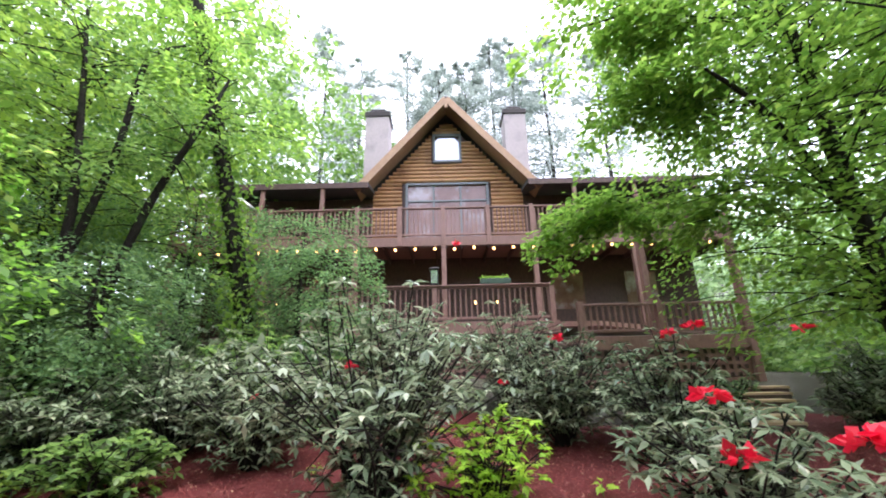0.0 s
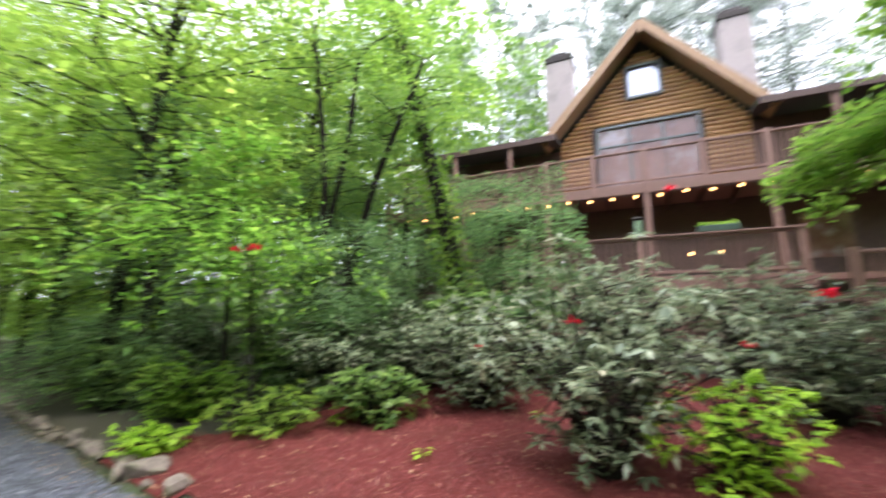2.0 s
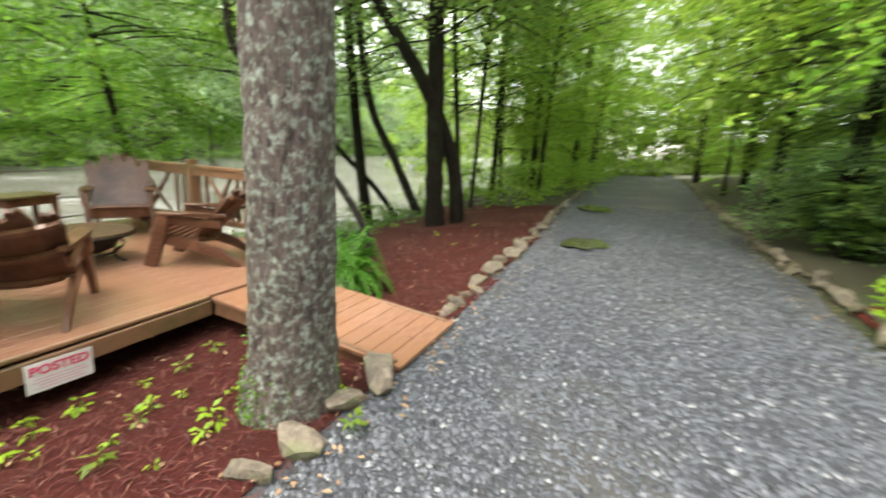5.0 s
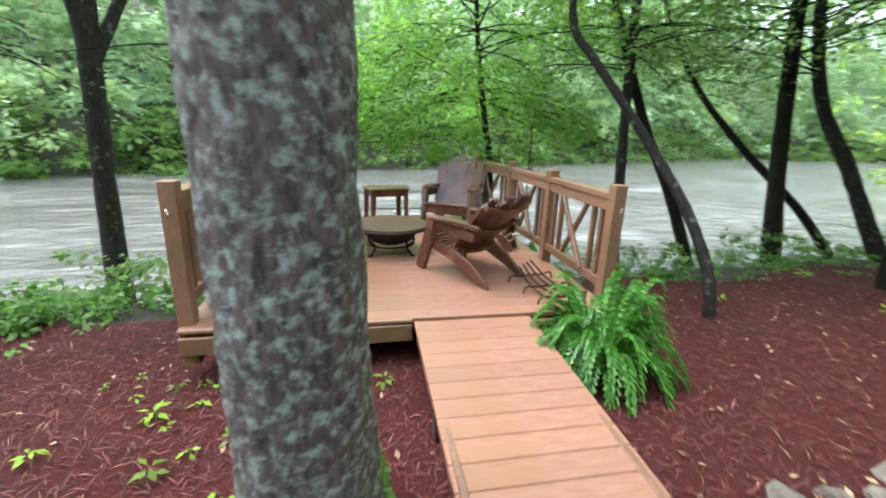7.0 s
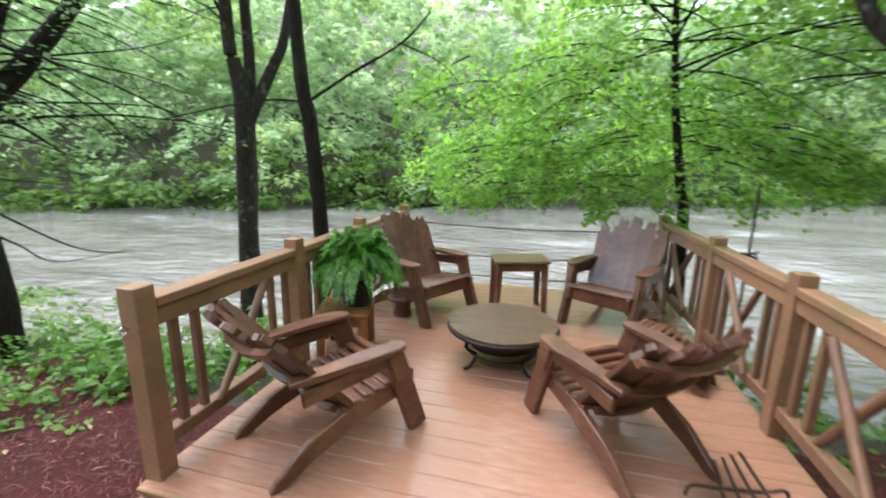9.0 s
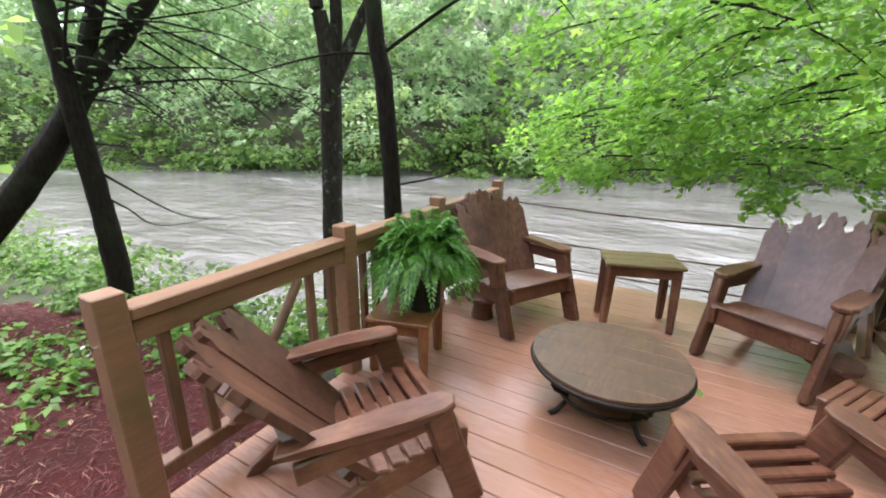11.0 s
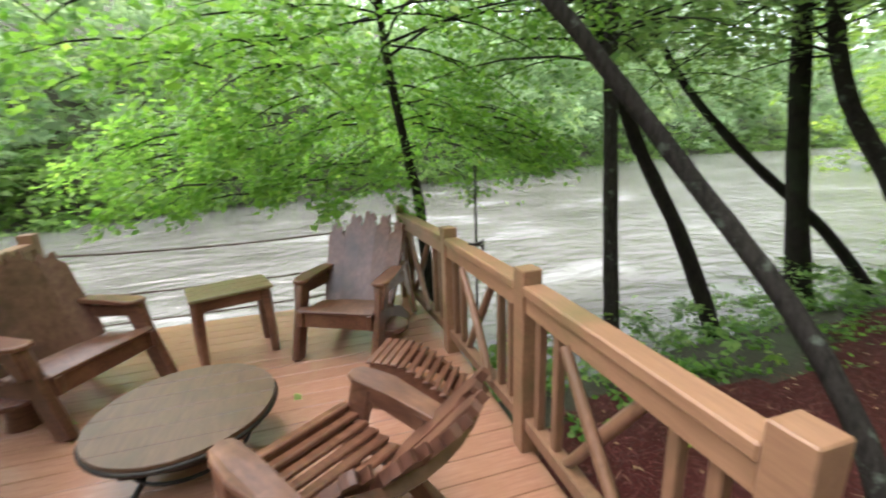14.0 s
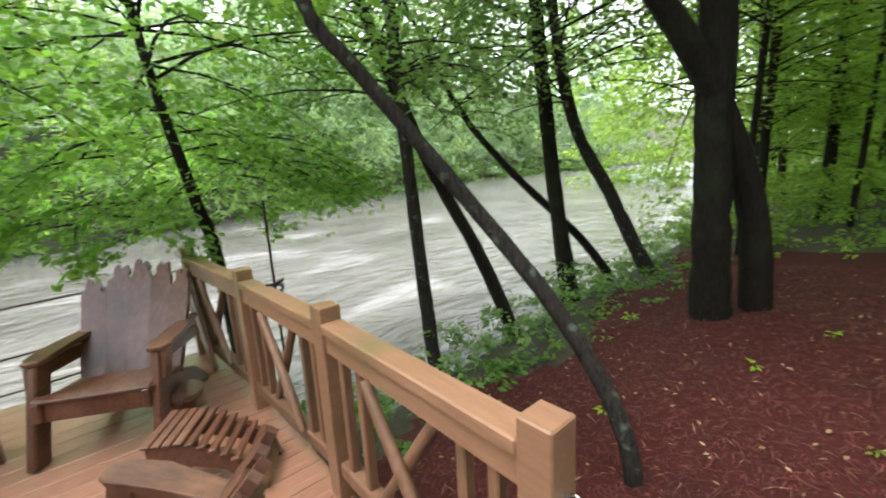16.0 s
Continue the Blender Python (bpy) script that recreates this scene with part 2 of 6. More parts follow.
# ---- mesh helpers ----
def np_mesh(name, verts, faces):
    """A mesh from arrays: verts (n, 3), faces (m, 3 or 4)."""
    me = bpy.data.meshes.new(name)
    verts, faces = np.asarray(verts, np.float32), np.asarray(faces, np.int32)
    k = faces.shape[1]
    me.vertices.add(len(verts))
    me.vertices.foreach_set("co", verts.ravel())
    me.loops.add(faces.size)
    me.loops.foreach_set("vertex_index", faces.ravel())
    me.polygons.add(len(faces))
    me.polygons.foreach_set("loop_start", np.arange(0, faces.size, k, dtype=np.int32))
    me.update(calc_edges=True)
    return me


def linked(name, me, mat, parent=None, label=""):
    if mat and not me.materials:
        me.materials.append(M[mat])
    ob = new(name, me)
    if parent:
        ob.parent = parent
    if label:
        ob["label"] = label
    return ob


def part(name, bm, mat, parent=None, label="", smooth=False):
    me = bpy.data.meshes.new(name)
    bm.normal_update()
    bm.to_mesh(me)
    bm.free()
    if smooth:
        me.polygons.foreach_set("use_smooth", [True] * len(me.polygons))
    return linked(name, me, mat, parent, label)


def thing(name, label, category, group="", kind="", at=None):
    ob = new(name)
    ob.empty_display_size = 0.1
    if at is not None:
        ob.matrix_world = at
    return tagged(ob, label, category, group, kind)


def bar(a, b, w, h, bm=None, up=(0, 0, 1), bevel=0.006, taper=1.0):
    """A squared beam from a to b, w wide and h high."""
    bm = bm or bmesh.new()
    a, b = Vector(a), Vector(b)
    d = (b - a).normalized()
    s = d.cross(Vector(up))
    s = s.normalized() if s.length > 1e-4 else Vector((1, 0, 0))
    u = s.cross(d)
    vs = [bm.verts.new(p + s * (i * w / 2 * k) + u * (j * h / 2 * k)) for p, k in ((a, 1), (b, taper)) for i, j in ((-1, -1), (1, -1), (1, 1), (-1, 1))]
    fs = [bm.faces.new([vs[i] for i in q]) for q in ((3, 2, 1, 0), (4, 5, 6, 7), (0, 1, 5, 4), (1, 2, 6, 5), (2, 3, 7, 6), (3, 0, 4, 7))]
    if bevel:
        bmesh.ops.bevel(bm, geom=list({e for f in fs for e in f.edges}), offset=bevel, segments=1, affect="EDGES")
    return bm


def slab(outline, z0, z1, bevel=0.0, bm=None):
    """An upright prism over a flat outline."""
    bm = bm or bmesh.new()
    low = [bm.verts.new((x, y, z0)) for x, y in outline]
    top = [bm.verts.new((x, y, z1)) for x, y in outline]
    n = len(low)
    fs = [bm.faces.new(low[::-1]), bm.faces.new(top)]
    fs += [bm.faces.new((low[i], low[(i + 1) % n], top[(i + 1) % n], top[i])) for i in range(n)]
    if bevel:
        bmesh.ops.bevel(bm, geom=list({e for f in fs[:2] for e in f.edges}), offset=bevel, segments=1, affect="EDGES")
    return bm


def ring_tube(points, radii, seg=8, rough=0.0, rng=None):
    """Arrays of a tapered tube along points."""
    points = np.asarray(points, float)
    radii = np.broadcast_to(np.asarray(radii, float), (len(points),))
    d = np.gradient(points, axis=0)
    d /= np.linalg.norm(d, axis=1)[:, None] + 1e-9
    ref = np.where(np.abs(d[:, 2:3]) > 0.9, [[1.0, 0, 0]], [[0, 0, 1.0]])
    s = np.cross(d, ref)
    s /= np.linalg.norm(s, axis=1)[:, None] + 1e-9
    u = np.cross(s, d)
    a = np.linspace(0, 2 * np.pi, seg, endpoint=False)
    r = radii[:, None] * np.ones(seg)
    if rough and rng is not None:
        r = r * (1 + rng.uniform(-rough, rough, r.shape))
    v = points[:, None] + r[..., None] * (np.cos(a)[None, :, None] * s[:, None] + np.sin(a)[None, :, None] * u[:, None])
    n = len(points)
    i, j = np.meshgrid(np.arange(n - 1), np.arange(seg), indexing="ij")
    f = np.stack([i * seg + j, i * seg + (j + 1) % seg, (i + 1) * seg + (j + 1) % seg, (i + 1) * seg + j], -1).reshape(-1, 4)
    return v.reshape(-1, 3), f


def joined(pieces):
    vs, fs, n = [], [], 0
    for v, f in pieces:
        vs.append(v)
        fs.append(f + n)
        n += len(v)
    return np.concatenate(vs), np.concatenate(fs)


def smooth_path(points, n):
    """Points along a smooth line through the given ones."""
    p = np.asarray(points, float)
    t = np.linspace(0, len(p) - 1, n)
    out = []
    for x in t:
        i = min(int(x), len(p) - 2)
        f = x - i
        p0, p1, p2, p3 = p[max(i - 1, 0)], p[i], p[i + 1], p[min(i + 2, len(p) - 1)]
        out.append(0.5 * (2 * p1 + (p2 - p0) * f + (2 * p0 - 5 * p1 + 4 * p2 - p3) * f * f + (3 * p1 - p0 - 3 * p2 + p3) * f ** 3))
    return np.array(out)


def tube(name, points, radii, mat, parent=None, label="", seg=8, n=0, rough=0.0, rng=None):
    p = smooth_path(points, n) if n else np.asarray(points, float)
    r = np.interp(np.linspace(0, 1, len(p)), np.linspace(0, 1, len(radii)), radii) if np.ndim(radii) else radii
    v, f = ring_tube(p, r, seg, rough, rng)
    me = np_mesh(name, v, f)
    me.polygons.foreach_set("use_smooth", [True] * len(me.polygons))
    return linked(name, me, mat, parent, label)


def leaf_set(places, size, rng, wide=0.45, flat=0.55, droop=0.25, heading=None, spread=3.2):
    """Arrays of leaves, each a folded lozenge. flat: how level they lie."""
    places = np.asarray(places, float)
    n = len(places)
    a = rng.uniform(-spread, spread, n) + (heading if heading is not None else 0)
    tilt = rng.normal(-droop, 0.35, n)
    ax = np.stack([np.cos(a) * np.cos(tilt), np.sin(a) * np.cos(tilt), np.sin(tilt)], 1)
    up = np.stack([rng.normal(0, 1 - flat, n), rng.normal(0, 1 - flat, n), np.ones(n)], 1)
    sd = np.cross(up, ax)
    sd /= np.linalg.norm(sd, axis=1)[:, None] + 1e-9
    nm = np.cross(ax, sd)
    ln = size * rng.uniform(0.6, 1.3, n)[:, None]
    w = ln * wide
    v = np.stack([places, places + ax * ln * 0.45 + sd * w * 0.5 + nm * ln * 0.06, places + ax * ln - nm * ln * 0.06, places + ax * ln * 0.45 - sd * w * 0.5 + nm * ln * 0.06], 1).reshape(-1, 3)
    return v, np.arange(4 * n).reshape(n, 4)


def sprays(starts, heads, lengths, per, rng, width=0.5, sag=0.25, thick=0.05, rise=None):
    """Places of leaves on flat, sagging sprays that go out from starts at headings."""
    m = len(starts)
    s = np.sqrt(rng.uniform(0.02, 1, (m, per)))
    w = rng.normal(0, 0.42, (m, per)) * width * (1.05 - 0.6 * s)
    L = np.asarray(lengths)[:, None]
    h = np.asarray(heads)[:, None]
    x = np.cos(h) * s * L - np.sin(h) * w * L
    y = np.sin(h) * s * L + np.cos(h) * w * L
    z = (rise if rise is not None else np.zeros(m))[:, None] * s * L - sag * L * s ** 2 + rng.normal(0, 1, (m, per)) * thick * L
    return (np.asarray(starts)[:, None] + np.stack([x, y, z], -1)).reshape(-1, 3), np.repeat(np.asarray(heads), per)


def leaf_object(name, arrays, mat, parent=None, kind="stuff", label="", category=""):
    v, f = arrays
    ob = linked(name, np_mesh(name, v, f), mat, parent)
    return tagged(ob, label, category, "", kind)


# ---- ground ----
RIVER_Z, DECK_Z = -1.15, 0.19


def shore_x(y):
    return -6.3 - 0.085 * (y - 3)


def far_x(y):
    return -29.0 - 0.47 * np.clip(y, -60, 60)


def drive_mid(y):
    return 0.52 - 0.04 * np.clip(y - 3, -40, 10) - 0.004 * np.clip(y - 13, 0, 40)


def widening(y):
    """How much further each edge of the drive lies from its middle, further on."""
    return 0.035 * np.clip(y - 8, 0, 34)


def smooth(a, b, x):
    t = np.clip((x - a) / (b - a), 0, 1)
    return t * t * (3 - 2 * t)


def ground_z(x, y):
    x, y = np.asarray(x, float), np.asarray(y, float)
    e = x - drive_mid(y)
    hill = 0.10 * smooth(1.6, 2.0, e) + 0.112 * np.clip(e - 1.9, 0, 6.1) + 0.28 * np.clip(e - 8.0, 0, 2.6) + 0.01 * np.clip(e - 10.6, 0, 8) + 0.28 * np.clip(e - 19, 0, 90)
    drive = 0.03 * np.clip(e + 1.7, 0, 3.6)
    left = -0.12 * np.clip(-1.7 - e, 0, 30) * (e < -1.7)
    sx = shore_x(y)
    bank = -2.4 * smooth(0.9, -1.1, x - sx)
    fx = far_x(y)
    far = (2.5 + 3.2) * smooth(2.0, -4.0, x - fx) + 0.42 * np.clip(fx - 6 - x, 0, 90)
    near = np.where(e < -1.7, np.maximum(left, -0.75), 0)
    z = hill + drive + near + bank + far
    ripple = 0.03 * np.sin(x * 2.3 + 1.1 * np.sin(y * 1.7)) * np.sin(y * 2.1 + x) * smooth(1.9, 3.2, np.abs(e))
    return z + ripple


def gz(x, y):
    return float(ground_z(x, y))


def sheet(name, xs, ys, lift, mat, mask=None):
    X, Y = np.meshgrid(xs, ys, indexing="ij")
    Z = ground_z(X, Y) + lift
    nx, ny = X.shape
    i, j = np.meshgrid(np.arange(nx - 1), np.arange(ny - 1), indexing="ij")
    f = np.stack([i * ny + j, (i + 1) * ny + j, (i + 1) * ny + j + 1, i * ny + j + 1], -1).reshape(-1, 4)
    if mask is not None:
        c = mask((X[:-1, :-1] + X[1:, 1:]) / 2, (Y[:-1, :-1] + Y[1:, 1:]) / 2).reshape(-1)
        f = f[c]
    me = np_mesh(name, np.stack([X, Y, Z], -1).reshape(-1, 3), f)
    me.polygons.foreach_set("use_smooth", [True] * len(me.polygons))
    return linked(name, me, mat)


def steps(*spans):
    return np.concatenate([np.arange(a, b, s) for a, b, s in spans])


GX = steps((-400, -120, 40), (-120, -60, 8), (-60, -12, 2.0), (-12, 14, 0.3), (14, 40, 2), (40, 120, 8), (120, 401, 40))
GY = steps((-400, -120, 40), (-120, -30, 8), (-30, -6, 2), (-6, 18, 0.3), (18, 50, 2), (50, 120, 8), (120, 401, 40))
ground = tagged(sheet("ground", GX, GY, 0, "soil"), "dark woodland soil with leaf litter under the trees", "ground", "", "structure")


def in_drive(x, y):
    e = x - drive_mid(y)
    return (np.abs(e) < 1.66 + widening(y)) & (y < 70)


def drive_sheet():
    ys = steps((-40, 24, 0.5), (24, 70, 1.5))
    es = np.linspace(-1.75, 1.75, 15)
    Y, E_ = np.meshgrid(ys, es, indexing="ij")
    X = drive_mid(Y) + E_ * (0.97 + widening(Y) / 1.75) + 0.09 * np.sin(Y * 1.9) * (np.abs(E_) > 1.6)
    Z = ground_z(X, Y) + 0.022 + 0.012 * np.cos(E_ * 2.6)
    ny, nx = X.shape
    i, j = np.meshgrid(np.arange(ny - 1), np.arange(nx - 1), indexing="ij")
    f = np.stack([i * nx + j, i * nx + j + 1, (i + 1) * nx + j + 1, (i + 1) * nx + j], -1).reshape(-1, 4)
    return linked("road", np_mesh("road", np.stack([X, Y, Z], -1).reshape(-1, 3), f), "gravel")


road = tagged(drive_sheet(), "driveway of wet crushed grey gravel", "driveway", "", "structure")


def side_turning(x, y):
    return (y > 36.5 + 0.25 * (x - 2)) & (y < 42.5 + 0.3 * (x - 2)) & (x - drive_mid(y) > 1.7 + widening(y) - 0.1)


tagged(sheet("road", np.arange(2, 15, 0.5), np.arange(36, 47, 0.5), 0.035, "pale_gravel", side_turning), "pale gravel turning off the far end of the drive", "driveway", "", "structure")


def mulch_right(x, y):
    e = x - drive_mid(y)
    return (e > 1.80 + 0.1 * np.sin(y * 2)) & (x < 8.6 + 0.5 * np.sin(y)) & (y > -8) & (y < 6.2 - 0.25 * (x - 3) + 0.3 * np.sin(x * 3))


def mulch_left(x, y):
    e = x - drive_mid(y)
    return (e < -1.68 - widening(y)) & (x > shore_x(y) + 1.5 + 0.3 * np.sin(y * 1.7)) & (y > -3) & (y < 14.5)


def mulch_bed(label, xs, ys, mask, mat):
    return tagged(sheet("mulch_bed", xs, ys, 0.03, mat, mask), label, "mulch bed", "", "structure")


mulch_bed("bed of red-brown pine straw mulch on the slope", np.arange(2.2, 9.2, 0.15), np.arange(-8, 6.6, 0.15), mulch_right, "mulch")
mulch_bed("bed of red mulch between drive and river, darkened for tree shade", np.arange(-6.0, -1.0, 0.15), np.arange(-3, 14.6, 0.15), mulch_left, "shaded_mulch")

wx = np.linspace(-75, -4, 40)
wy = np.linspace(-130, 160, 80)
WX, WY = np.meshgrid(wx, wy, indexing="ij")
wi, wj = np.meshgrid(np.arange(39), np.arange(79), indexing="ij")
wf = np.stack([wi * 80 + wj, (wi + 1) * 80 + wj, (wi + 1) * 80 + wj + 1, wi * 80 + wj + 1], -1).reshape(-1, 4)
water = linked("water", np_mesh("water", np.stack([WX, WY, np.full_like(WX, RIVER_Z)], -1).reshape(-1, 3), wf), "water")
tagged(water, "muddy brown river in flood with pale ripples", "river", "", "structure")


# ---- viewing deck ----
DX0, DX1, DY0, DY1 = -6.85, -3.02, 1.85, 5.05


def board_mesh(name, length, width, thick):
    bm = bmesh.new()
    bar((0, -length / 2, 0), (0, length / 2, 0), width, thick, bm, bevel=0.004)
    me = bpy.data.meshes.new(name)
    bm.to_mesh(me)
    bm.free()
    me.materials.append(M["deck"])
    return me


def build_deck():
    deck = thing("viewing_deck", "raised wooden deck painted reddish tan above the river bank", "deck")
    pitch = 0.145
    n = int((DX1 - DX0) / pitch)
    pitch = (DX1 - DX0) / n
    me = board_mesh("board", DY1 - DY0, pitch - 0.003, 0.035)
    for i in range(n):
        b = linked("board", me, None, deck)
        b.location = (DX0 + (i + 0.5) * pitch, (DY0 + DY1) / 2, DECK_Z - 0.0175)
    part("front_fascia", bar((DX1 + 0.012, DY0, DECK_Z - 0.125), (DX1 + 0.012, 3.42, DECK_Z - 0.105), 0.035, 0.13), "railtop", deck)
    part("front_fascia", bar((DX1 + 0.012, 4.35, DECK_Z - 0.125), (DX1 + 0.012, DY1, DECK_Z - 0.105), 0.035, 0.13), "railtop", deck)
    part("trim_strip", bar((DX1 + 0.005, DY0, DECK_Z - 0.018), (DX1 + 0.005, 3.42, DECK_Z - 0.018), 0.03, 0.03), "railtop", deck)
    part("back_fascia", bar((DX0 - 0.02, DY0, DECK_Z - 0.125), (DX0 - 0.02, DY1, DECK_Z - 0.125), 0.035, 0.18), "rail", deck)
    for y in (DY0 + 0.02, DY1 - 0.02):
        part("side_fascia", bar((DX0, y, DECK_Z - 0.125), (DX1, y, DECK_Z - 0.125), 0.035, 0.18), "rail", deck)
    for x in (-3.3, -4.2, -5.1, -6.0, -6.7):
        part("joist", bar((x, DY0 + 0.05, DECK_Z - 0.12), (x, DY1 - 0.05, DECK_Z - 0.12), 0.04, 0.15, bevel=0), "house_dark", deck)
    for x in (-3.6, -5.2, -6.6):
        for y in (2.1, 4.8):
            part("footing", bar((x, y, gz(x, y) - 0.2), (x, y, DECK_Z - 0.19), 0.12, 0.12), "house_dark", deck)
    return deck


deck = build_deck()


def railing(side, POSTS, label):
    """Posts along a line, two rails, balusters and crossed branches in each bay."""
    r = thing("deck_railing", label, "railing", "railings of the deck")
    for i, (x, y) in enumerate(POSTS):
        low = DECK_Z - 0.30 if i == 0 else DECK_Z - 0.05
        part("post", bar((x, y, low), (x, y, 1.168), 0.102, 0.102, up=(1, 0, 0), bevel=0.005), "railtop", r)
    for i in range(3):
        (ax, ay), (bx, by) = POSTS[i], POSTS[i + 1]
        d = Vector((bx - ax, by - ay, 0)).normalized() * 0.052
        a, b = Vector((ax, ay, 0)) + d, Vector((bx, by, 0)) - d
        inward = Vector((0, side, 0))

        def at(k, z, push=0.0):
            return a + (b - a) * k + inward * push + Vector((0, 0, z))

        part("top_rail", bar(at(0, 1.075), at(1, 1.075), 0.105, 0.05), "railtop", r)
        part("under_rail", bar(at(0, 1.003, 0.012), at(1, 1.003, 0.012), 0.05, 0.092), "railtop", r)
        part("bottom_rail", bar(at(0, 0.36), at(1, 0.36), 0.07, 0.075), "rail", r)
        for k in (0.10, 0.22, 0.78, 0.92):
            part("baluster", bar(at(k, 0.392), at(k, 0.962), 0.042, 0.042, up=(1, 0, 0), bevel=0.005), "rail", r)
        g = random.Random(31 * i + side)
        for k0, k1, push in ((0.33, 0.70, 0.0), (0.68, 0.27, 0.046)):
            mid = at((k0 + k1) / 2 + g.uniform(-0.02, 0.02), 0.68 + g.uniform(-0.02, 0.02), push)
            tube("brace", [at(k0, 0.965, push), mid, at(k1, 0.39, push)], [0.024, 0.027, 0.023], "rail", r, seg=7, n=9, rough=0.10, rng=np.random.default_rng(90 + i))
    return r


railing(1, ((-3.11, 1.89), (-4.32, 1.88), (-5.47, 1.845), (-6.75, 1.85)), "rustic wooden deck railing with crossed branch braces")
slope_rail = railing(-1, ((-3.13, 5.01), (-4.33, 5.03), (-5.46, 4.995), (-6.80, 4.915)), "rustic wooden deck railing with crossed branch braces beside the slope")
part("wide_brace", bar((-6.73, 4.86, 1.03), (-6.30, 4.89, 0.19), 0.035, 0.19, up=(1, 0, 0), bevel=0.01), "chair", slope_rail, "broad dark hewn plank")


def build_ramp():
    ramp = thing("ramp", "wooden plank walkway painted reddish tan from drive to deck", "walkway")
    y0, y1, x0, x1 = 3.43, 4.33, -3.0, -1.13
    n = 13
    pitch = (x1 - x0) / n
    me = board_mesh("plank", y1 - y0, pitch - 0.003, 0.035)
    for i in range(n):
        x = x0 + (i + 0.5) * pitch
        b = linked("plank", me, None, ramp)
        b.location = (x, (y0 + y1) / 2, DECK_Z - 0.010 - 0.024 - 0.055 * (x - x0))
        b.rotation_euler = (0, radians(3.15), 0)
    for y in (y0 + 0.04, y1 - 0.04):
        part("side_beam", bar((x0, y, DECK_Z - 0.11), (x1 - 0.06, y, DECK_Z - 0.17), 0.04, 0.14), "rail", ramp)
    part("support", bar((-2.1, y0 + 0.05, gz(-2.1, 3.9) - 0.1), (-2.1, y0 + 0.05, DECK_Z - 0.1), 0.09, 0.09, up=(1, 0, 0)), "house_dark", ramp)
    part("support", bar((-2.1, y1 - 0.05, gz(-2.1, 3.9) - 0.1), (-2.1, y1 - 0.05, DECK_Z - 0.1), 0.09, 0.09, up=(1, 0, 0)), "house_dark", ramp)
    return ramp


build_ramp()


# ---- deck furniture ----
def wavy(n, a, b, seed):
    g = random.Random(seed)
    return [a + (b - a) * i / (n - 1) for i in range(n)], [g.uniform(-1, 1) for _ in range(n)]


def plank_back(width, low, high, seed, crown):
    """A back plank in the chair's leaning plane: x across, z along, with a ragged live-edge top."""
    g = random.Random(seed)
    neck = high - g.uniform(0.09, 0.13)
    pts = [(-width * 0.42, low), (width * 0.42, low)]
    pts += [(width * 0.5 + g.uniform(-0.006, 0.004), low + (neck - low) * i / 4) for i in range(1, 5)]
    top, lean = 0.70 + g.uniform(-0.08, 0.1), g.uniform(-0.012, 0.012)
    for q, drop in ((0.44, 0.62), (0.50, 0.34), (0.36, 0.06), (0.16, 0.0), (0.02, 0.34), (-0.16, 0.10), (-0.38, 0.04), (-0.50, 0.34), (-0.42, 0.66)):
        pts.append((width * q * top + lean + g.uniform(-0.004, 0.004), high - (high - neck) * drop + crown * g.uniform(-0.35, 0.35)))
    pts += [(-width * 0.5 + g.uniform(-0.004, 0.006), low + (neck - low) * i / 4) for i in range(4, 0, -1)]
    return pts


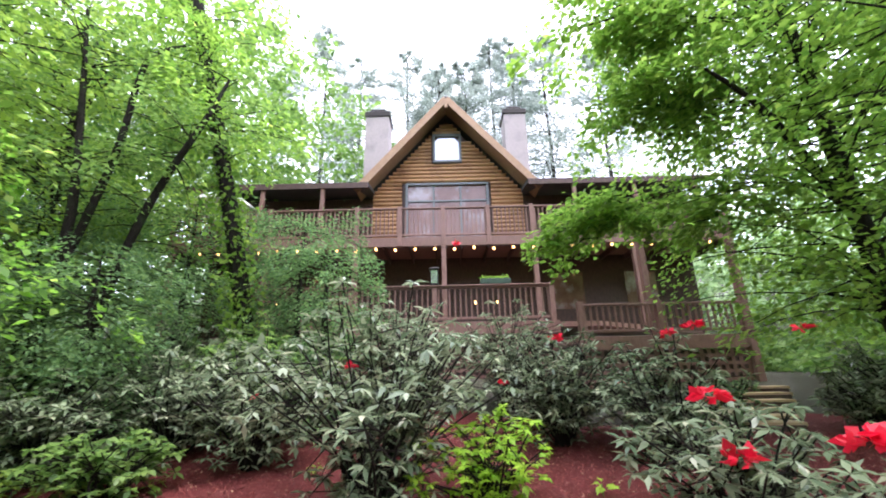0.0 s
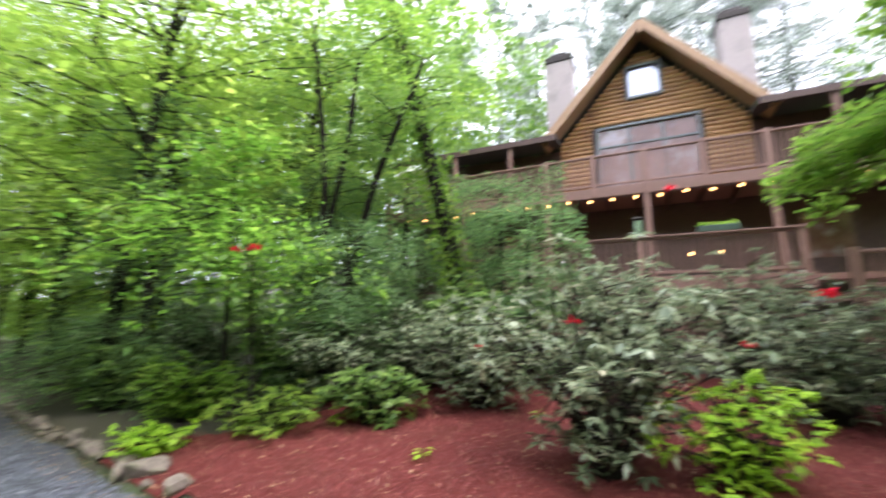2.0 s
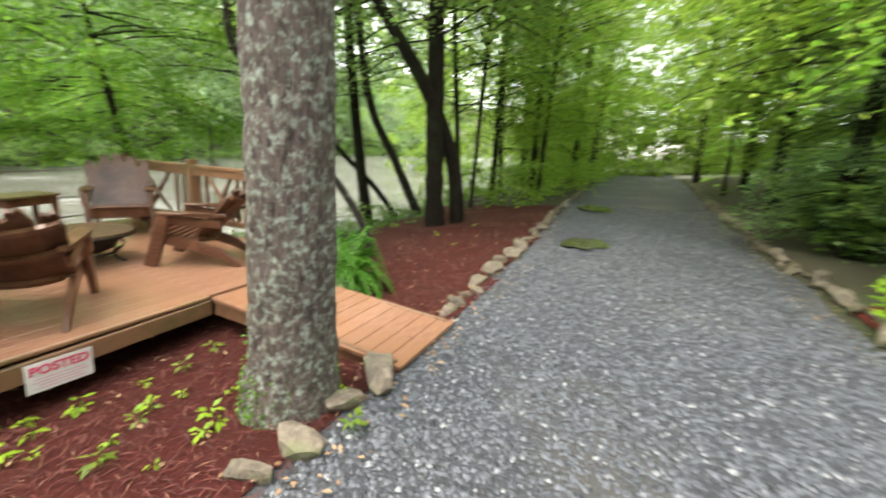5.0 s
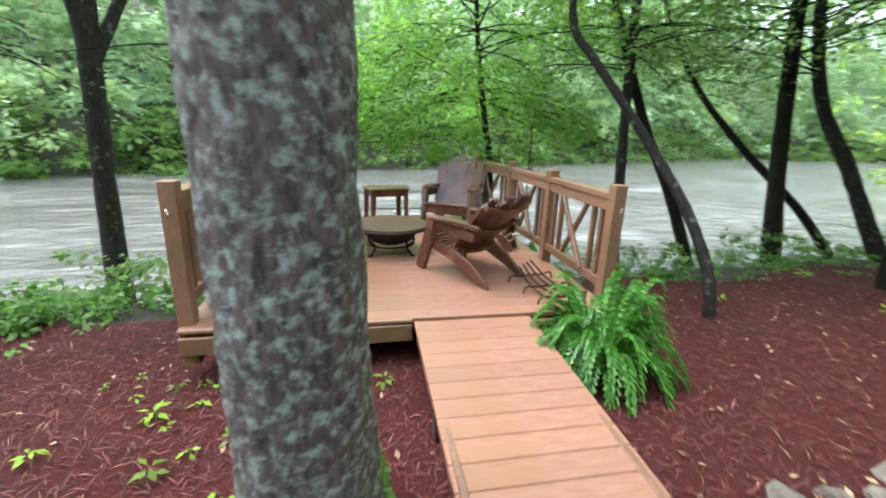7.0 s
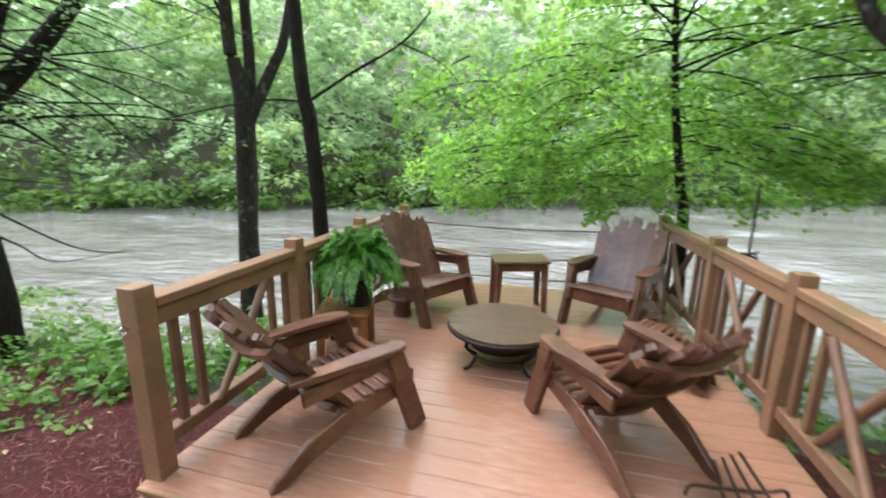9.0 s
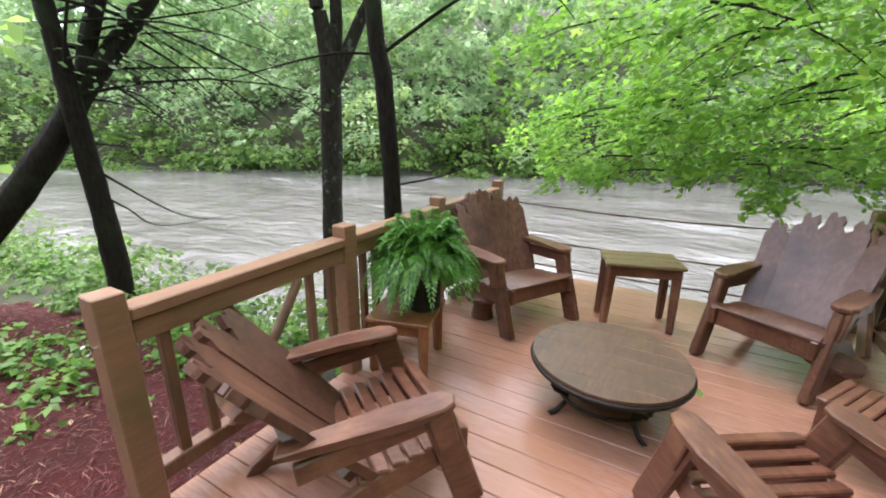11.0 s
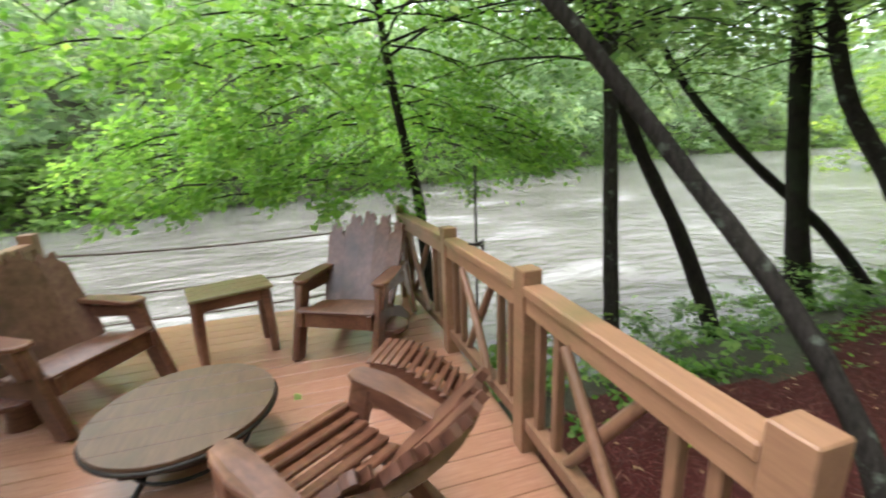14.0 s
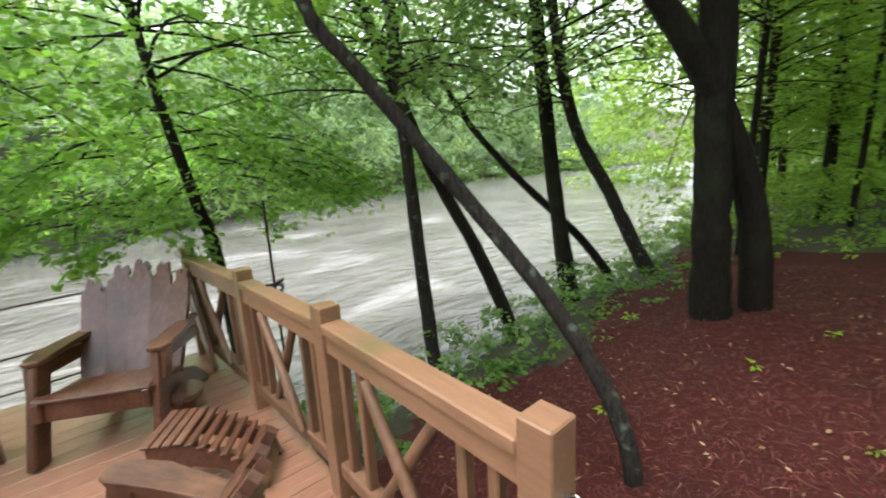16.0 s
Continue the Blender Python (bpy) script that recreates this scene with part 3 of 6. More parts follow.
def adirondack(label, at, seed, recline=27, curve=0.03, back="chairback"):
    """A low chair that faces its own +y; the origin is on the floor below the seat's front."""
    c = thing("adirondack_chair", label, "chair", "chairs round the low table", at=at)
    for s in (-1, 1):
        part("front_leg", bar((s * 0.30, 0.03, 0), (s * 0.30, -0.15, 0.53), 0.05, 0.125, up=(0, 1, 0), bevel=0.01), "chair", c)
        bm = bmesh.new()
        side = [(0.02, 0.36), (0.02, 0.25), (-0.35, 0.17), (-0.62, 0.07), (-0.76, 0.0), (-0.83, 0.0), (-0.80, 0.05), (-0.62, 0.19), (-0.40, 0.275)]
        lo = [bm.verts.new((s * 0.262 - 0.019, y, z)) for y, z in side]
        hi = [bm.verts.new((s * 0.262 + 0.019, y, z)) for y, z in side]
        n = len(side)
        bm.faces.new(lo)
        bm.faces.new(hi[::-1])
        for i in range(n):
            bm.faces.new((lo[i], hi[i], hi[(i + 1) % n], lo[(i + 1) % n]))
        bmesh.ops.recalc_face_normals(bm, faces=bm.faces)
        bmesh.ops.bevel(bm, geom=bm.edges[:], offset=0.006, segments=1, affect="EDGES")
        part("rear_leg", bm, "chair", c)
        g = random.Random(seed * 7 + s)
        arm = [(s * 0.255, -0.70), (s * 0.25, -0.35), (s * 0.245, -0.13), (s * 0.26, -0.085), (s * 0.30, -0.065), (s * 0.345, -0.085), (s * 0.365, -0.14), (s * 0.37 + g.uniform(-0.01, 0.01), -0.28), (s * 0.355, -0.42), (s * 0.335, -0.60), (s * 0.32, -0.72)]
        if s > 0:
            arm = arm[::-1]
        bm = slab(arm, 0.53, 0.562, 0.007)
        for v in bm.verts:
            v.co.z += 0.04 * max(0, (v.co.y + 0.1)) - 0.03 * max(0, -0.35 - v.co.y)
        bmesh.ops.recalc_face_normals(bm, faces=bm.faces)
        part("armrest", bm, "chair", c)
        part("arm_bracket", bar((s * 0.325, -0.10, 0.36), (s * 0.335, -0.15, 0.53), 0.03, 0.09, up=(0, 1, 0), taper=1.1), "chair", c)
        part("arm_rail", bar((s * 0.30, -0.16, 0.485), (s * 0.30, -0.66, 0.44), 0.03, 0.085), "chair", c)
    part("front_apron", bar((-0.30, -0.03, 0.30), (0.30, -0.03, 0.30), 0.03, 0.13), "chair", c)
    for i in range(7):
        y = -0.02 - i * 0.066
        z = 0.372 - 0.235 * (-y) - 0.01 * math.sin(i * 0.9)
        part("seat_slat", bar((-0.285, y, z), (0.285, y, z - 0.004), 0.058, 0.024, up=(0, 0.235, 1)), "chair", c)
    lean = Matrix.Translation((0, -0.43, 0.235)) @ Matrix.Rotation(radians(recline), 4, "X")
    heights = (0.70, 0.77, 0.80, 0.77, 0.68)
    for i in range(5):
        w = 0.136
        pts = plank_back(w, 0.0, heights[i], seed * 11 + i, 0.035)
        bm = bmesh.new()
        cut = random.Random(seed + i).uniform(-0.004, 0.004)
        fr = [bm.verts.new((x + (i - 2) * (0.112 + 0.024 * z / 0.8), 0.016 + cut, z)) for x, z in pts]
        bk = [bm.verts.new((v.co.x, -0.016 + cut, v.co.z)) for v in fr]
        n = len(fr)
        bm.faces.new(fr[::-1])
        bm.faces.new(bk)
        for j in range(n):
            bm.faces.new((fr[j], fr[(j + 1) % n], bk[(j + 1) % n], bk[j]))
        bmesh.ops.recalc_face_normals(bm, faces=bm.faces)
        u = (i - 2) / 2
        turn = Matrix.Translation(((i - 2) * 0.112, curve * u * u, 0)) @ Matrix.Rotation(math.atan(2 * curve * u / 0.24), 4, "Z") @ Matrix.Translation(((2 - i) * 0.112, 0, 0))
        bm.transform(lean @ turn)
        part("back_plank", bm, back, c)
    for z, w in ((0.06, 0.46), (0.34, 0.58), (0.60, 0.64)):
        bm = bmesh.new()
        k = 9
        xs = [-w / 2 + w * i / (k - 1) for i in range(k)]
        arc = [(x, -0.055 + curve * (x / 0.24) ** 2) for x in xs]
        inner = [(x, -0.018 + curve * (x / 0.24) ** 2) for x in xs]
        slab(arc + inner[::-1], z - 0.02, z + 0.02, 0.0, bm)
        bmesh.ops.recalc_face_normals(bm, faces=bm.faces)
        bm.transform(lean)
        part("back_cleat", bm, "chair", c)
    return c


def facing(x, y, heading, z=DECK_Z):
    return pose(x, y, z, 0, 0, heading - 90)


adirondack("weathered brown wooden adirondack chair with slatted seat by the railing", facing(-3.97, 2.72, 147), 1, 40, 0.045, "brown_back")
adirondack("weathered brown wooden adirondack chair with uneven plank back", facing(-4.33, 3.90, 214), 2, 40, 0.045, "brown_back")
adirondack("dark purplish-brown adirondack chair with jagged plank top beside fern", facing(-5.549, 2.755, 60) @ Matrix.Diagonal((1.14, 1.10, 1.04, 1)), 3)
adirondack("dark purplish-brown adirondack chair with jagged plank top beside side table", facing(-5.61, 4.143, -29) @ Matrix.Scale(1.06, 4), 4, 29)


def round_table(x, y):
    t = thing("fire_table", "round wet wooden table top on a black iron base", "table", at=pose(x, y, DECK_Z))
    for k in range(6):
        a0, a1 = -0.42 + k * 0.14, -0.42 + (k + 1) * 0.14 - 0.003
        pts = []
        for i in range(9):
            q = a0 + (a1 - a0) * i / 8
            pts.append((q, math.sqrt(max(0, 0.1764 - q * q))))
        pts = pts + [(q, -w) for q, w in reversed(pts) if w > 1e-6]
        part("top_plank", slab(pts, 0.295, 0.325, 0.004), "tabletop", t)
    ring = [(0.421 * math.cos(i * math.pi / 24), 0.421 * math.sin(i * math.pi / 24), 0.292) for i in range(49)]
    tube("rim", ring, 0.013, "iron", t, seg=6)
    bowl = [(0.30, 0.27), (0.31, 0.24), (0.26, 0.15), (0.14, 0.10), (0.02, 0.09)]
    v = np.array([(r * math.cos(a), r * math.sin(a), z) for r, z in bowl for a in np.linspace(0, 2 * math.pi, 24, endpoint=False)])
    i, j = np.meshgrid(np.arange(4), np.arange(24), indexing="ij")
    f = np.stack([i * 24 + j, (i + 1) * 24 + j, (i + 1) * 24 + (j + 1) % 24, i * 24 + (j + 1) % 24], -1).reshape(-1, 4)
    linked("bowl", np_mesh("bowl", v, f), "iron", t)
    for k in range(4):
        a = math.pi / 4 + k * math.pi / 2
        c, s = math.cos(a), math.sin(a)
        tube("iron_leg", [(0.29 * c, 0.29 * s, 0.29), (0.34 * c, 0.34 * s, 0.18), (0.24 * c, 0.24 * s, 0.10), (0.30 * c, 0.30 * s, 0.02), (0.35 * c, 0.35 * s, 0.008)], 0.014, "iron", t, seg=6, n=14)
    tube("base_ring", [(0.27 * math.cos(i * math.pi / 16), 0.27 * math.sin(i * math.pi / 16), 0.105) for i in range(33)], 0.010, "iron", t, seg=6)
    return t


round_table(-4.80, 3.37)


def small_table(name, label, x, y, w, d, h, top, legs, turn=0):
    t = thing(name, label, "table", at=pose(x, y, DECK_Z, 0, 0, turn))
    for i in range(3):
        u = -w / 2 + w * (i + 0.5) / 3
        part("top_plank", bar((u, -d / 2, h - 0.014), (u, d / 2, h - 0.014), w / 3 - 0.003, 0.028), top, t)
    for sx in (-1, 1):
        for sy in (-1, 1):
            a, b = sx * (w / 2 - 0.05), sy * (d / 2 - 0.05)
            part("leg", bar((a * 1.06, b * 1.06, 0), (a, b, h - 0.03), 0.042, 0.05, taper=1.35), legs, t)
    for sx in (-1, 1):
        part("apron", bar((sx * (w / 2 - 0.055), -d / 2 + 0.07, h - 0.075), (sx * (w / 2 - 0.055), d / 2 - 0.07, h - 0.075), 0.022, 0.085), legs, t)
    for sy in (-1, 1):
        part("apron", bar((-w / 2 + 0.07, sy * (d / 2 - 0.055), h - 0.075), (w / 2 - 0.07, sy * (d / 2 - 0.055), h - 0.075), 0.022, 0.085), legs, t)
    return t


small_table("side_table", "small wooden side table with mossy plank top", -6.03, 3.39, 0.37, 0.57, 0.56, "moss_top", "chair", 18)
small_table("plant_stand", "low orange-brown wooden plant stand under the fern", -4.615, 2.12, 0.44, 0.42, 0.385, "stand", "stand", 16)


def frond(rng, base, heading, length, rise, leaf, n=22, drop=0.42, spread=1.0):
    """A fern frond: places and headings of its leaflets along an arching rib."""
    s = np.linspace(0.06, 1, n)
    x = base[0] + np.cos(heading) * spread * length * s * (0.55 + 0.45 * (1 - s * 0.3))
    y = base[1] + np.sin(heading) * spread * length * s * (0.55 + 0.45 * (1 - s * 0.3))
    z = base[2] + rise * length * s - (rise + drop) * length * s ** 2.3
    rib = np.stack([x, y, z], 1)
    vs, fs = [], []
    for side in (-1, 1):
        ln = leaf * np.sin(np.pi * (0.12 + 0.86 * s)) ** 0.8
        h = heading + side * 1.15
        tip = rib + np.stack([np.cos(h) * ln, np.sin(h) * ln, -0.25 * ln], 1)
        w = length / n * 0.48
        dx = np.stack([np.cos(heading) * np.ones(n) * w, np.sin(heading) * np.ones(n) * w, np.gradient(z) * 0.4], 1)
        v = np.stack([rib - dx, (rib + tip) / 2 - dx * 1.2 + [0, 0, 0.004], tip, (rib + tip) / 2 + dx + [0, 0, 0.004]], 1).reshape(-1, 3)
        vs.append(v)
        fs.append(np.arange(4 * n).reshape(n, 4))
    return joined(list(zip(vs, fs)))


def fern(label, x, y, z, count, length, leaf, rise, seed, pot=True):
    rng = np.random.default_rng(seed)
    t = thing("potted_fern" if pot else "fern", label, "plant", at=pose(x, y, z))
    base_z = 0.0
    if pot:
        part("pot", slab([(0.12 * math.cos(i * math.pi / 8), 0.12 * math.sin(i * math.pi / 8)) for i in range(16)], 0, 0.2, 0.01), "rubber", t)
        base_z = 0.2
    pieces = []
    for i in range(count):
        a = rng.uniform(0, 2 * math.pi)
        k = rng.uniform(0, 1)
        pieces.append(frond(rng, (0.05 * math.cos(a), 0.05 * math.sin(a), base_z), a, length * rng.uniform(0.75, 1.1), rise * (0.5 + 0.35 * k), leaf, 22, (0.18 - 1.05 * k) if pot else (0.55 - 1.3 * k), 0.95 - 0.6 * k))
    if pot:
        leaf_object("foliage", joined(pieces), "fern", t)
    else:
        for v, f in pieces:
            linked("frond", np_mesh("frond", v, f), "fern", t)
    return t


fern("lush green boston fern in a pot on the stand", -4.70, 2.19, DECK_Z + 0.385, 420, 0.46, 0.06, 2.2, 5)
fern("large bright green fern growing beside the walkway", -2.68, 4.74, gz(-2.68, 4.74), 120, 0.88, 0.05, 2.3, 6, pot=False)


# ---- house ----
HOUSE_AT = Matrix(((0.98479, -0.17377, 0, 0.479), (0.17377, 0.98479, 0, 0.089), (0, 0, 1, 0), (0, 0, 0, 1)))
house = thing("house", "two-storey honey log cabin with gable, balcony and lit porch", "house", at=HOUSE_AT)
# own axes: +x away from the drive, +y to the left, z up
WALL_U, RAIL_U, PORCH_U = 14.2, 12.5, 11.3
GABLE_Y, EAVE_Z, PEAK_Z, FLOOR_Z, PORCH_Z = -0.2, 8.15, 11.85, 5.95, 3.10


def log_wall():
    inner_half = 2.8
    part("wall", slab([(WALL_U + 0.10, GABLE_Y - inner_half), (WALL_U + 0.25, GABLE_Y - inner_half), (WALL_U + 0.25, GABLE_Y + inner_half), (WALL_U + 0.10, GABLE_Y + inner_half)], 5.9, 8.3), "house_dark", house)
    bm = bmesh.new()
    slope = (PEAK_Z - EAVE_Z) / 3.25
    tri = [(GABLE_Y - inner_half, 8.3), (GABLE_Y + inner_half, 8.3), (GABLE_Y, PEAK_Z - 0.35)]
    a = [bm.verts.new((WALL_U + 0.10, y, z)) for y, z in tri]
    b = [bm.verts.new((WALL_U + 0.25, y, z)) for y, z in tri]
    bm.faces.new(a)
    bm.faces.new(b[::-1])
    for i in range(3):
        bm.faces.new((a[i], b[i], b[(i + 1) % 3], a[(i + 1) % 3]))
    part("gable_wall", bm, "house_dark", house)
    z = 6.02
    while z < PEAK_Z - 0.55:
        half = min(inner_half, (PEAK_Z - 0.30 - z) / slope)
        spans = [(-half, half)]
        if z < 8.72:
            spans = [(-half, -1.82 - 0.0), (1.52, half)]
        elif 9.5 < z < 10.85:
            spans = [(-half, -0.72), (0.40, half)]
        for lo, hi in spans:
            if hi - lo < 0.12:
                continue
            v, f = ring_tube([(WALL_U + 0.06, GABLE_Y + 0.2 + lo - 0.2 * (abs(lo) == half), z), (WALL_U + 0.06, GABLE_Y + 0.2 + hi - 0.2 * (abs(hi) == half), z)], 0.085, 10)
            me = np_mesh("log", v, f)
            me.polygons.foreach_set("use_smooth", [True] * len(me.polygons))
            linked("log", me, "log", house)
        z += 0.158


def window(name, y0, y1, z0, z1, u, bars, cross=()):
    w = thing(name, "", "")
    w.parent = house
    for k in ("label", "category"):
        if k in w:
            del w[k]
    t = 0.09
    for a, b in (((u, y0, z0), (u, y0, z1)), ((u, y1, z0), (u, y1, z1))):
        part("frame", bar((a[0], a[1], a[2] - t / 2), (b[0], b[1], b[2] + t / 2), 0.14, t, up=(0, 1, 0)), "slate_trim", w)
    for z in (z0, z1):
        part("frame", bar((u, y0, z), (u, y1, z), 0.13, t), "slate_trim", w)
    for y in bars:
        part("mullion", bar((u + 0.02, y, z0), (u + 0.02, y, z1), 0.07, 0.07, up=(0, 1, 0)), "slate_trim", w)
    for z in cross:
        part("transom", bar((u + 0.02, y0, z), (u + 0.02, y1, z), 0.07, 0.07), "slate_trim", w)
    ys, zs = [y0, *bars, y1], [z0, *cross, z1]
    for a, b in zip(ys, ys[1:]):
        for c, d in zip(zs, zs[1:]):
            part("pane", slab([(u + 0.03, a), (u + 0.04, a), (u + 0.04, b), (u + 0.03, b)], c, d), "door_glass" if bars else "glass", w)
    return w


def roof_plane(name, corners, thick, mat):
    bm = bmesh.new()
    lo = [bm.verts.new(c) for c in corners]
    hi = [bm.verts.new((c[0], c[1], c[2] + thick)) for c in corners]
    n = len(lo)
    bm.faces.new(lo)
    bm.faces.new(hi)
    for i in range(n):
        bm.faces.new((lo[i], lo[(i + 1) % n], hi[(i + 1) % n], hi[i]))
    bmesh.ops.recalc_face_normals(bm, faces=bm.faces)
    return part(name, bm, mat, house)


def balustrade(u, y0, y1, z0, z1, posts, gap=0.135, slim=0.045):
    part("handrail", bar((u, y0, z1), (u, y1, z1), 0.12, 0.05), "house_trim", house)
    part("lower_rail", bar((u, y0, z0 + 0.12), (u, y1, z0 + 0.12), 0.06, 0.07), "house_trim", house)
    bm0 = bar((0, 0, 0), (0, 0, z1 - z0 - 0.14), slim, slim, up=(1, 0, 0), bevel=0.004)
    me = bpy.data.meshes.new("baluster")
    bm0.to_mesh(me)
    bm0.free()
    me.materials.append(M["house_trim"])
    n = int((y1 - y0) / gap)
    for i in range(1, n):
        y = y0 + (y1 - y0) * i / n
        if min(abs(y - p) for p in posts) < 0.09:
            continue
        b = linked("baluster", me, None, house)
        b.location = (u, y, z0 + 0.13)
    for p in posts:
        part("rail_post", bar((u, p, z0 - 0.25), (u, p, z1 + 0.07), 0.14, 0.14, up=(1, 0, 0)), "house_trim", house)


def build_house():
    log_wall()
    window("patio_doors", -1.68, 1.34, 6.05, 8.66, WALL_U - 0.03, (-0.67, 0.33), (7.98,))
    window("gable_window", -0.72, 0.30, 9.60, 10.75, WALL_U - 0.05, ())
    # main gable roof with deep overhang
    for s in (-1, 1):
        y = GABLE_Y + s * 3.28
        roof_plane("roof", [(13.3, GABLE_Y, PEAK_Z), (13.3, y, EAVE_Z - 0.06), (22, y, EAVE_Z - 0.06), (22, GABLE_Y, PEAK_Z)], 0.12, "roof")
        roof_plane("soffit", [(13.33, GABLE_Y, PEAK_Z - 0.012), (13.33, y * 0.998, EAVE_Z - 0.072), (WALL_U + 0.1, y * 0.998, EAVE_Z - 0.072), (WALL_U + 0.1, GABLE_Y, PEAK_Z - 0.012)], 0.008, "soffit")
        part("bargeboard", bar((13.28, GABLE_Y, PEAK_Z - 0.04), (13.28, y, EAVE_Z - 0.10), 0.045, 0.26, up=(0, 0, 1)), "soffit", house)
    part("king_block", bar((13.25, GABLE_Y, PEAK_Z - 0.5), (13.25, GABLE_Y, PEAK_Z - 0.12), 0.12, 0.14, up=(1, 0, 0)), "soffit", house)
    # side wings with low roofs
    for s, far in ((1, 8.8), (-1, -9.2)):
        y0 = GABLE_Y + s * 2.75
        a, b = min(y0, far), max(y0, far)
        part("wing_wall", slab([(14.35, a), (14.5, a), (14.5, b), (14.35, b)], 5.9, 8.2), "house_dark", house)
        roof_plane("wing_roof", [(12.9, a, 8.05), (12.9, b, 8.05), (19, b, 9.2), (19, a, 9.2)], 0.14, "roof")
        part("wing_eave", bar((12.88, a, 8.06), (12.88, b, 8.06), 0.05, 0.20), "house_dark", house)
        for i in range(3):
            y = y0 + (far - y0) * (0.25 + 0.33 * i)
            part("porch_post", bar((12.98, y, 6.0), (12.98, y, 8.05), 0.13, 0.13, up=(1, 0, 0)), "house_trim", house)
    part("back_wall", slab([(21.8, -9), (22, -9), (22, 8.6), (21.8, 8.6)], 1.6, 8.3), "house_dark", house)
    # balcony
    part("balcony_floor", slab([(RAIL_U, -9.2), (14.35, -9.2), (14.35, 8.8), (RAIL_U, 8.8)], 5.80, 5.92), "house_trim", house)
    part("balcony_fascia", bar((RAIL_U - 0.03, -9.2, 5.83), (RAIL_U - 0.03, 8.8, 5.83), 0.05, 0.30), "house_trim", house)
    balustrade(RAIL_U, -9.2, 8.8, 5.95, 6.98, (-9.1, -6.0, -2.87, -1.45, 0.0, 1.4, 2.79, 5.6, 8.7))
    for i in range(22):
        y = -9.0 + i * 0.84
        part("joist", bar((12.6, y, 5.70), (14.3, y, 5.70), 0.05, 0.18, bevel=0), "house_dark", house)
    for y in (-9.0, -6.0, -2.87, 0.0, 2.79, 5.6, 8.6):
        part("porch_column", bar((RAIL_U, y, 3.0), (RAIL_U, y, 5.68), 0.15, 0.15, up=(1, 0, 0)), "house_trim", house)
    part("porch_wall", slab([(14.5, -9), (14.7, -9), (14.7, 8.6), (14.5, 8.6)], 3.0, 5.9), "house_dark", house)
    for y in (-7.0, -4.4, 4.2, 6.6):
        part("porch_window", slab([(14.46, y - 0.55), (14.49, y - 0.55), (14.49, y + 0.55), (14.46, y + 0.55)], 3.9, 5.2), "door_glass", house)
    # porch below
    part("porch_floor", slab([(PORCH_U, -4.2), (14.6, -9), (14.6, 8.6), (PORCH_U, 5.0)], 2.95, 3.08), "house_trim", house)
    part("porch_fascia", bar((PORCH_U - 0.03, -3.1, 2.95), (PORCH_U - 0.03, 5.0, 2.95), 0.05, 0.34), "house_trim", house)
    balustrade(PORCH_U, -3.0, 5.0, 3.10, 4.08, (-2.95, 0.28, 2.6, 4.9), 0.15)
    part("planter_shelf", bar((PORCH_U, -3.0, 4.12), (PORCH_U, 5.0, 4.12), 0.22, 0.035), "house_trim", house)
    lattice(PORCH_U + 0.05, -3.1, 5.0, 1.35, 2.75)
    # lower stair landing to one side
    part("landing_floor", slab([(9.5, -6.9), (12.4, -6.9), (12.4, -3.0), (9.5, -3.0)], 2.38, 2.50), "house_trim", house)
    part("landing_fascia", bar((9.47, -6.9, 2.35), (9.47, -3.0, 2.35), 0.05, 0.30), "house_trim", house)
    balustrade(9.5, -6.85, -3.05, 2.5, 3.22, (-6.8, -4.9, -3.1), 0.14)
    part("corner_post", bar((9.5, -6.85, 1.2), (9.5, -6.85, 4.75), 0.16, 0.16, up=(1, 0, 0)), "house_trim", house)
    part("corner_post", bar((9.9, -4.9, 1.2), (9.9, -4.9, 4.9), 0.15, 0.15, up=(1, 0, 0)), "house_trim", house)
    lattice(9.55, -6.9, -3.0, 1.2, 2.2)
    for y, s in ((2.95, 1.08), (-3.42, 0.98)):
        part("chimney", slab([(16.5, y - s / 2), (17.6, y - s / 2), (17.6, y + s / 2), (16.5, y + s / 2)], 8.0, 13.35, 0.02), "chimney", house)
        part("chimney_cap", slab([(16.45, y - s / 2 - 0.05), (17.65, y - s / 2 - 0.05), (17.65, y + s / 2 + 0.05), (16.45, y + s / 2 + 0.05)], 13.35, 13.62, 0.02), "iron", house)
        part("flue_top", slab([(16.6, y - s / 3), (17.4, y - s / 3), (17.4, y + s / 3), (16.6, y + s / 3)], 13.62, 13.86, 0.05), "iron", house)


def lattice(u, y0, y1, z0, z1):
    """Square lattice below a porch."""
    # dark sheet added behind the slats for the gloom under the floor
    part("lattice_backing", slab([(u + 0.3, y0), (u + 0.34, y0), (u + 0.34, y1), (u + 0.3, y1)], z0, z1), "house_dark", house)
    y = y0
    while y < y1:
        part("lattice_slat", bar((u, y, z0), (u, y, z1), 0.075, 0.02, up=(1, 0, 0), bevel=0), "house_trim", house)
        y += 0.17
    z = z0
    while z < z1:
        part("lattice_slat", bar((u - 0.015, y0, z), (u - 0.015, y1, z), 0.02, 0.075, bevel=0), "house_trim", house)
        z += 0.17


build_house()


def on_house(u, y, z):
    return HOUSE_AT @ Vector((u, y, z))


def ball(r, seg=10, rings=6):
    bm = bmesh.new()
    bmesh.ops.create_uvsphere(bm, u_segments=seg, v_segments=rings, radius=r)
    return bm


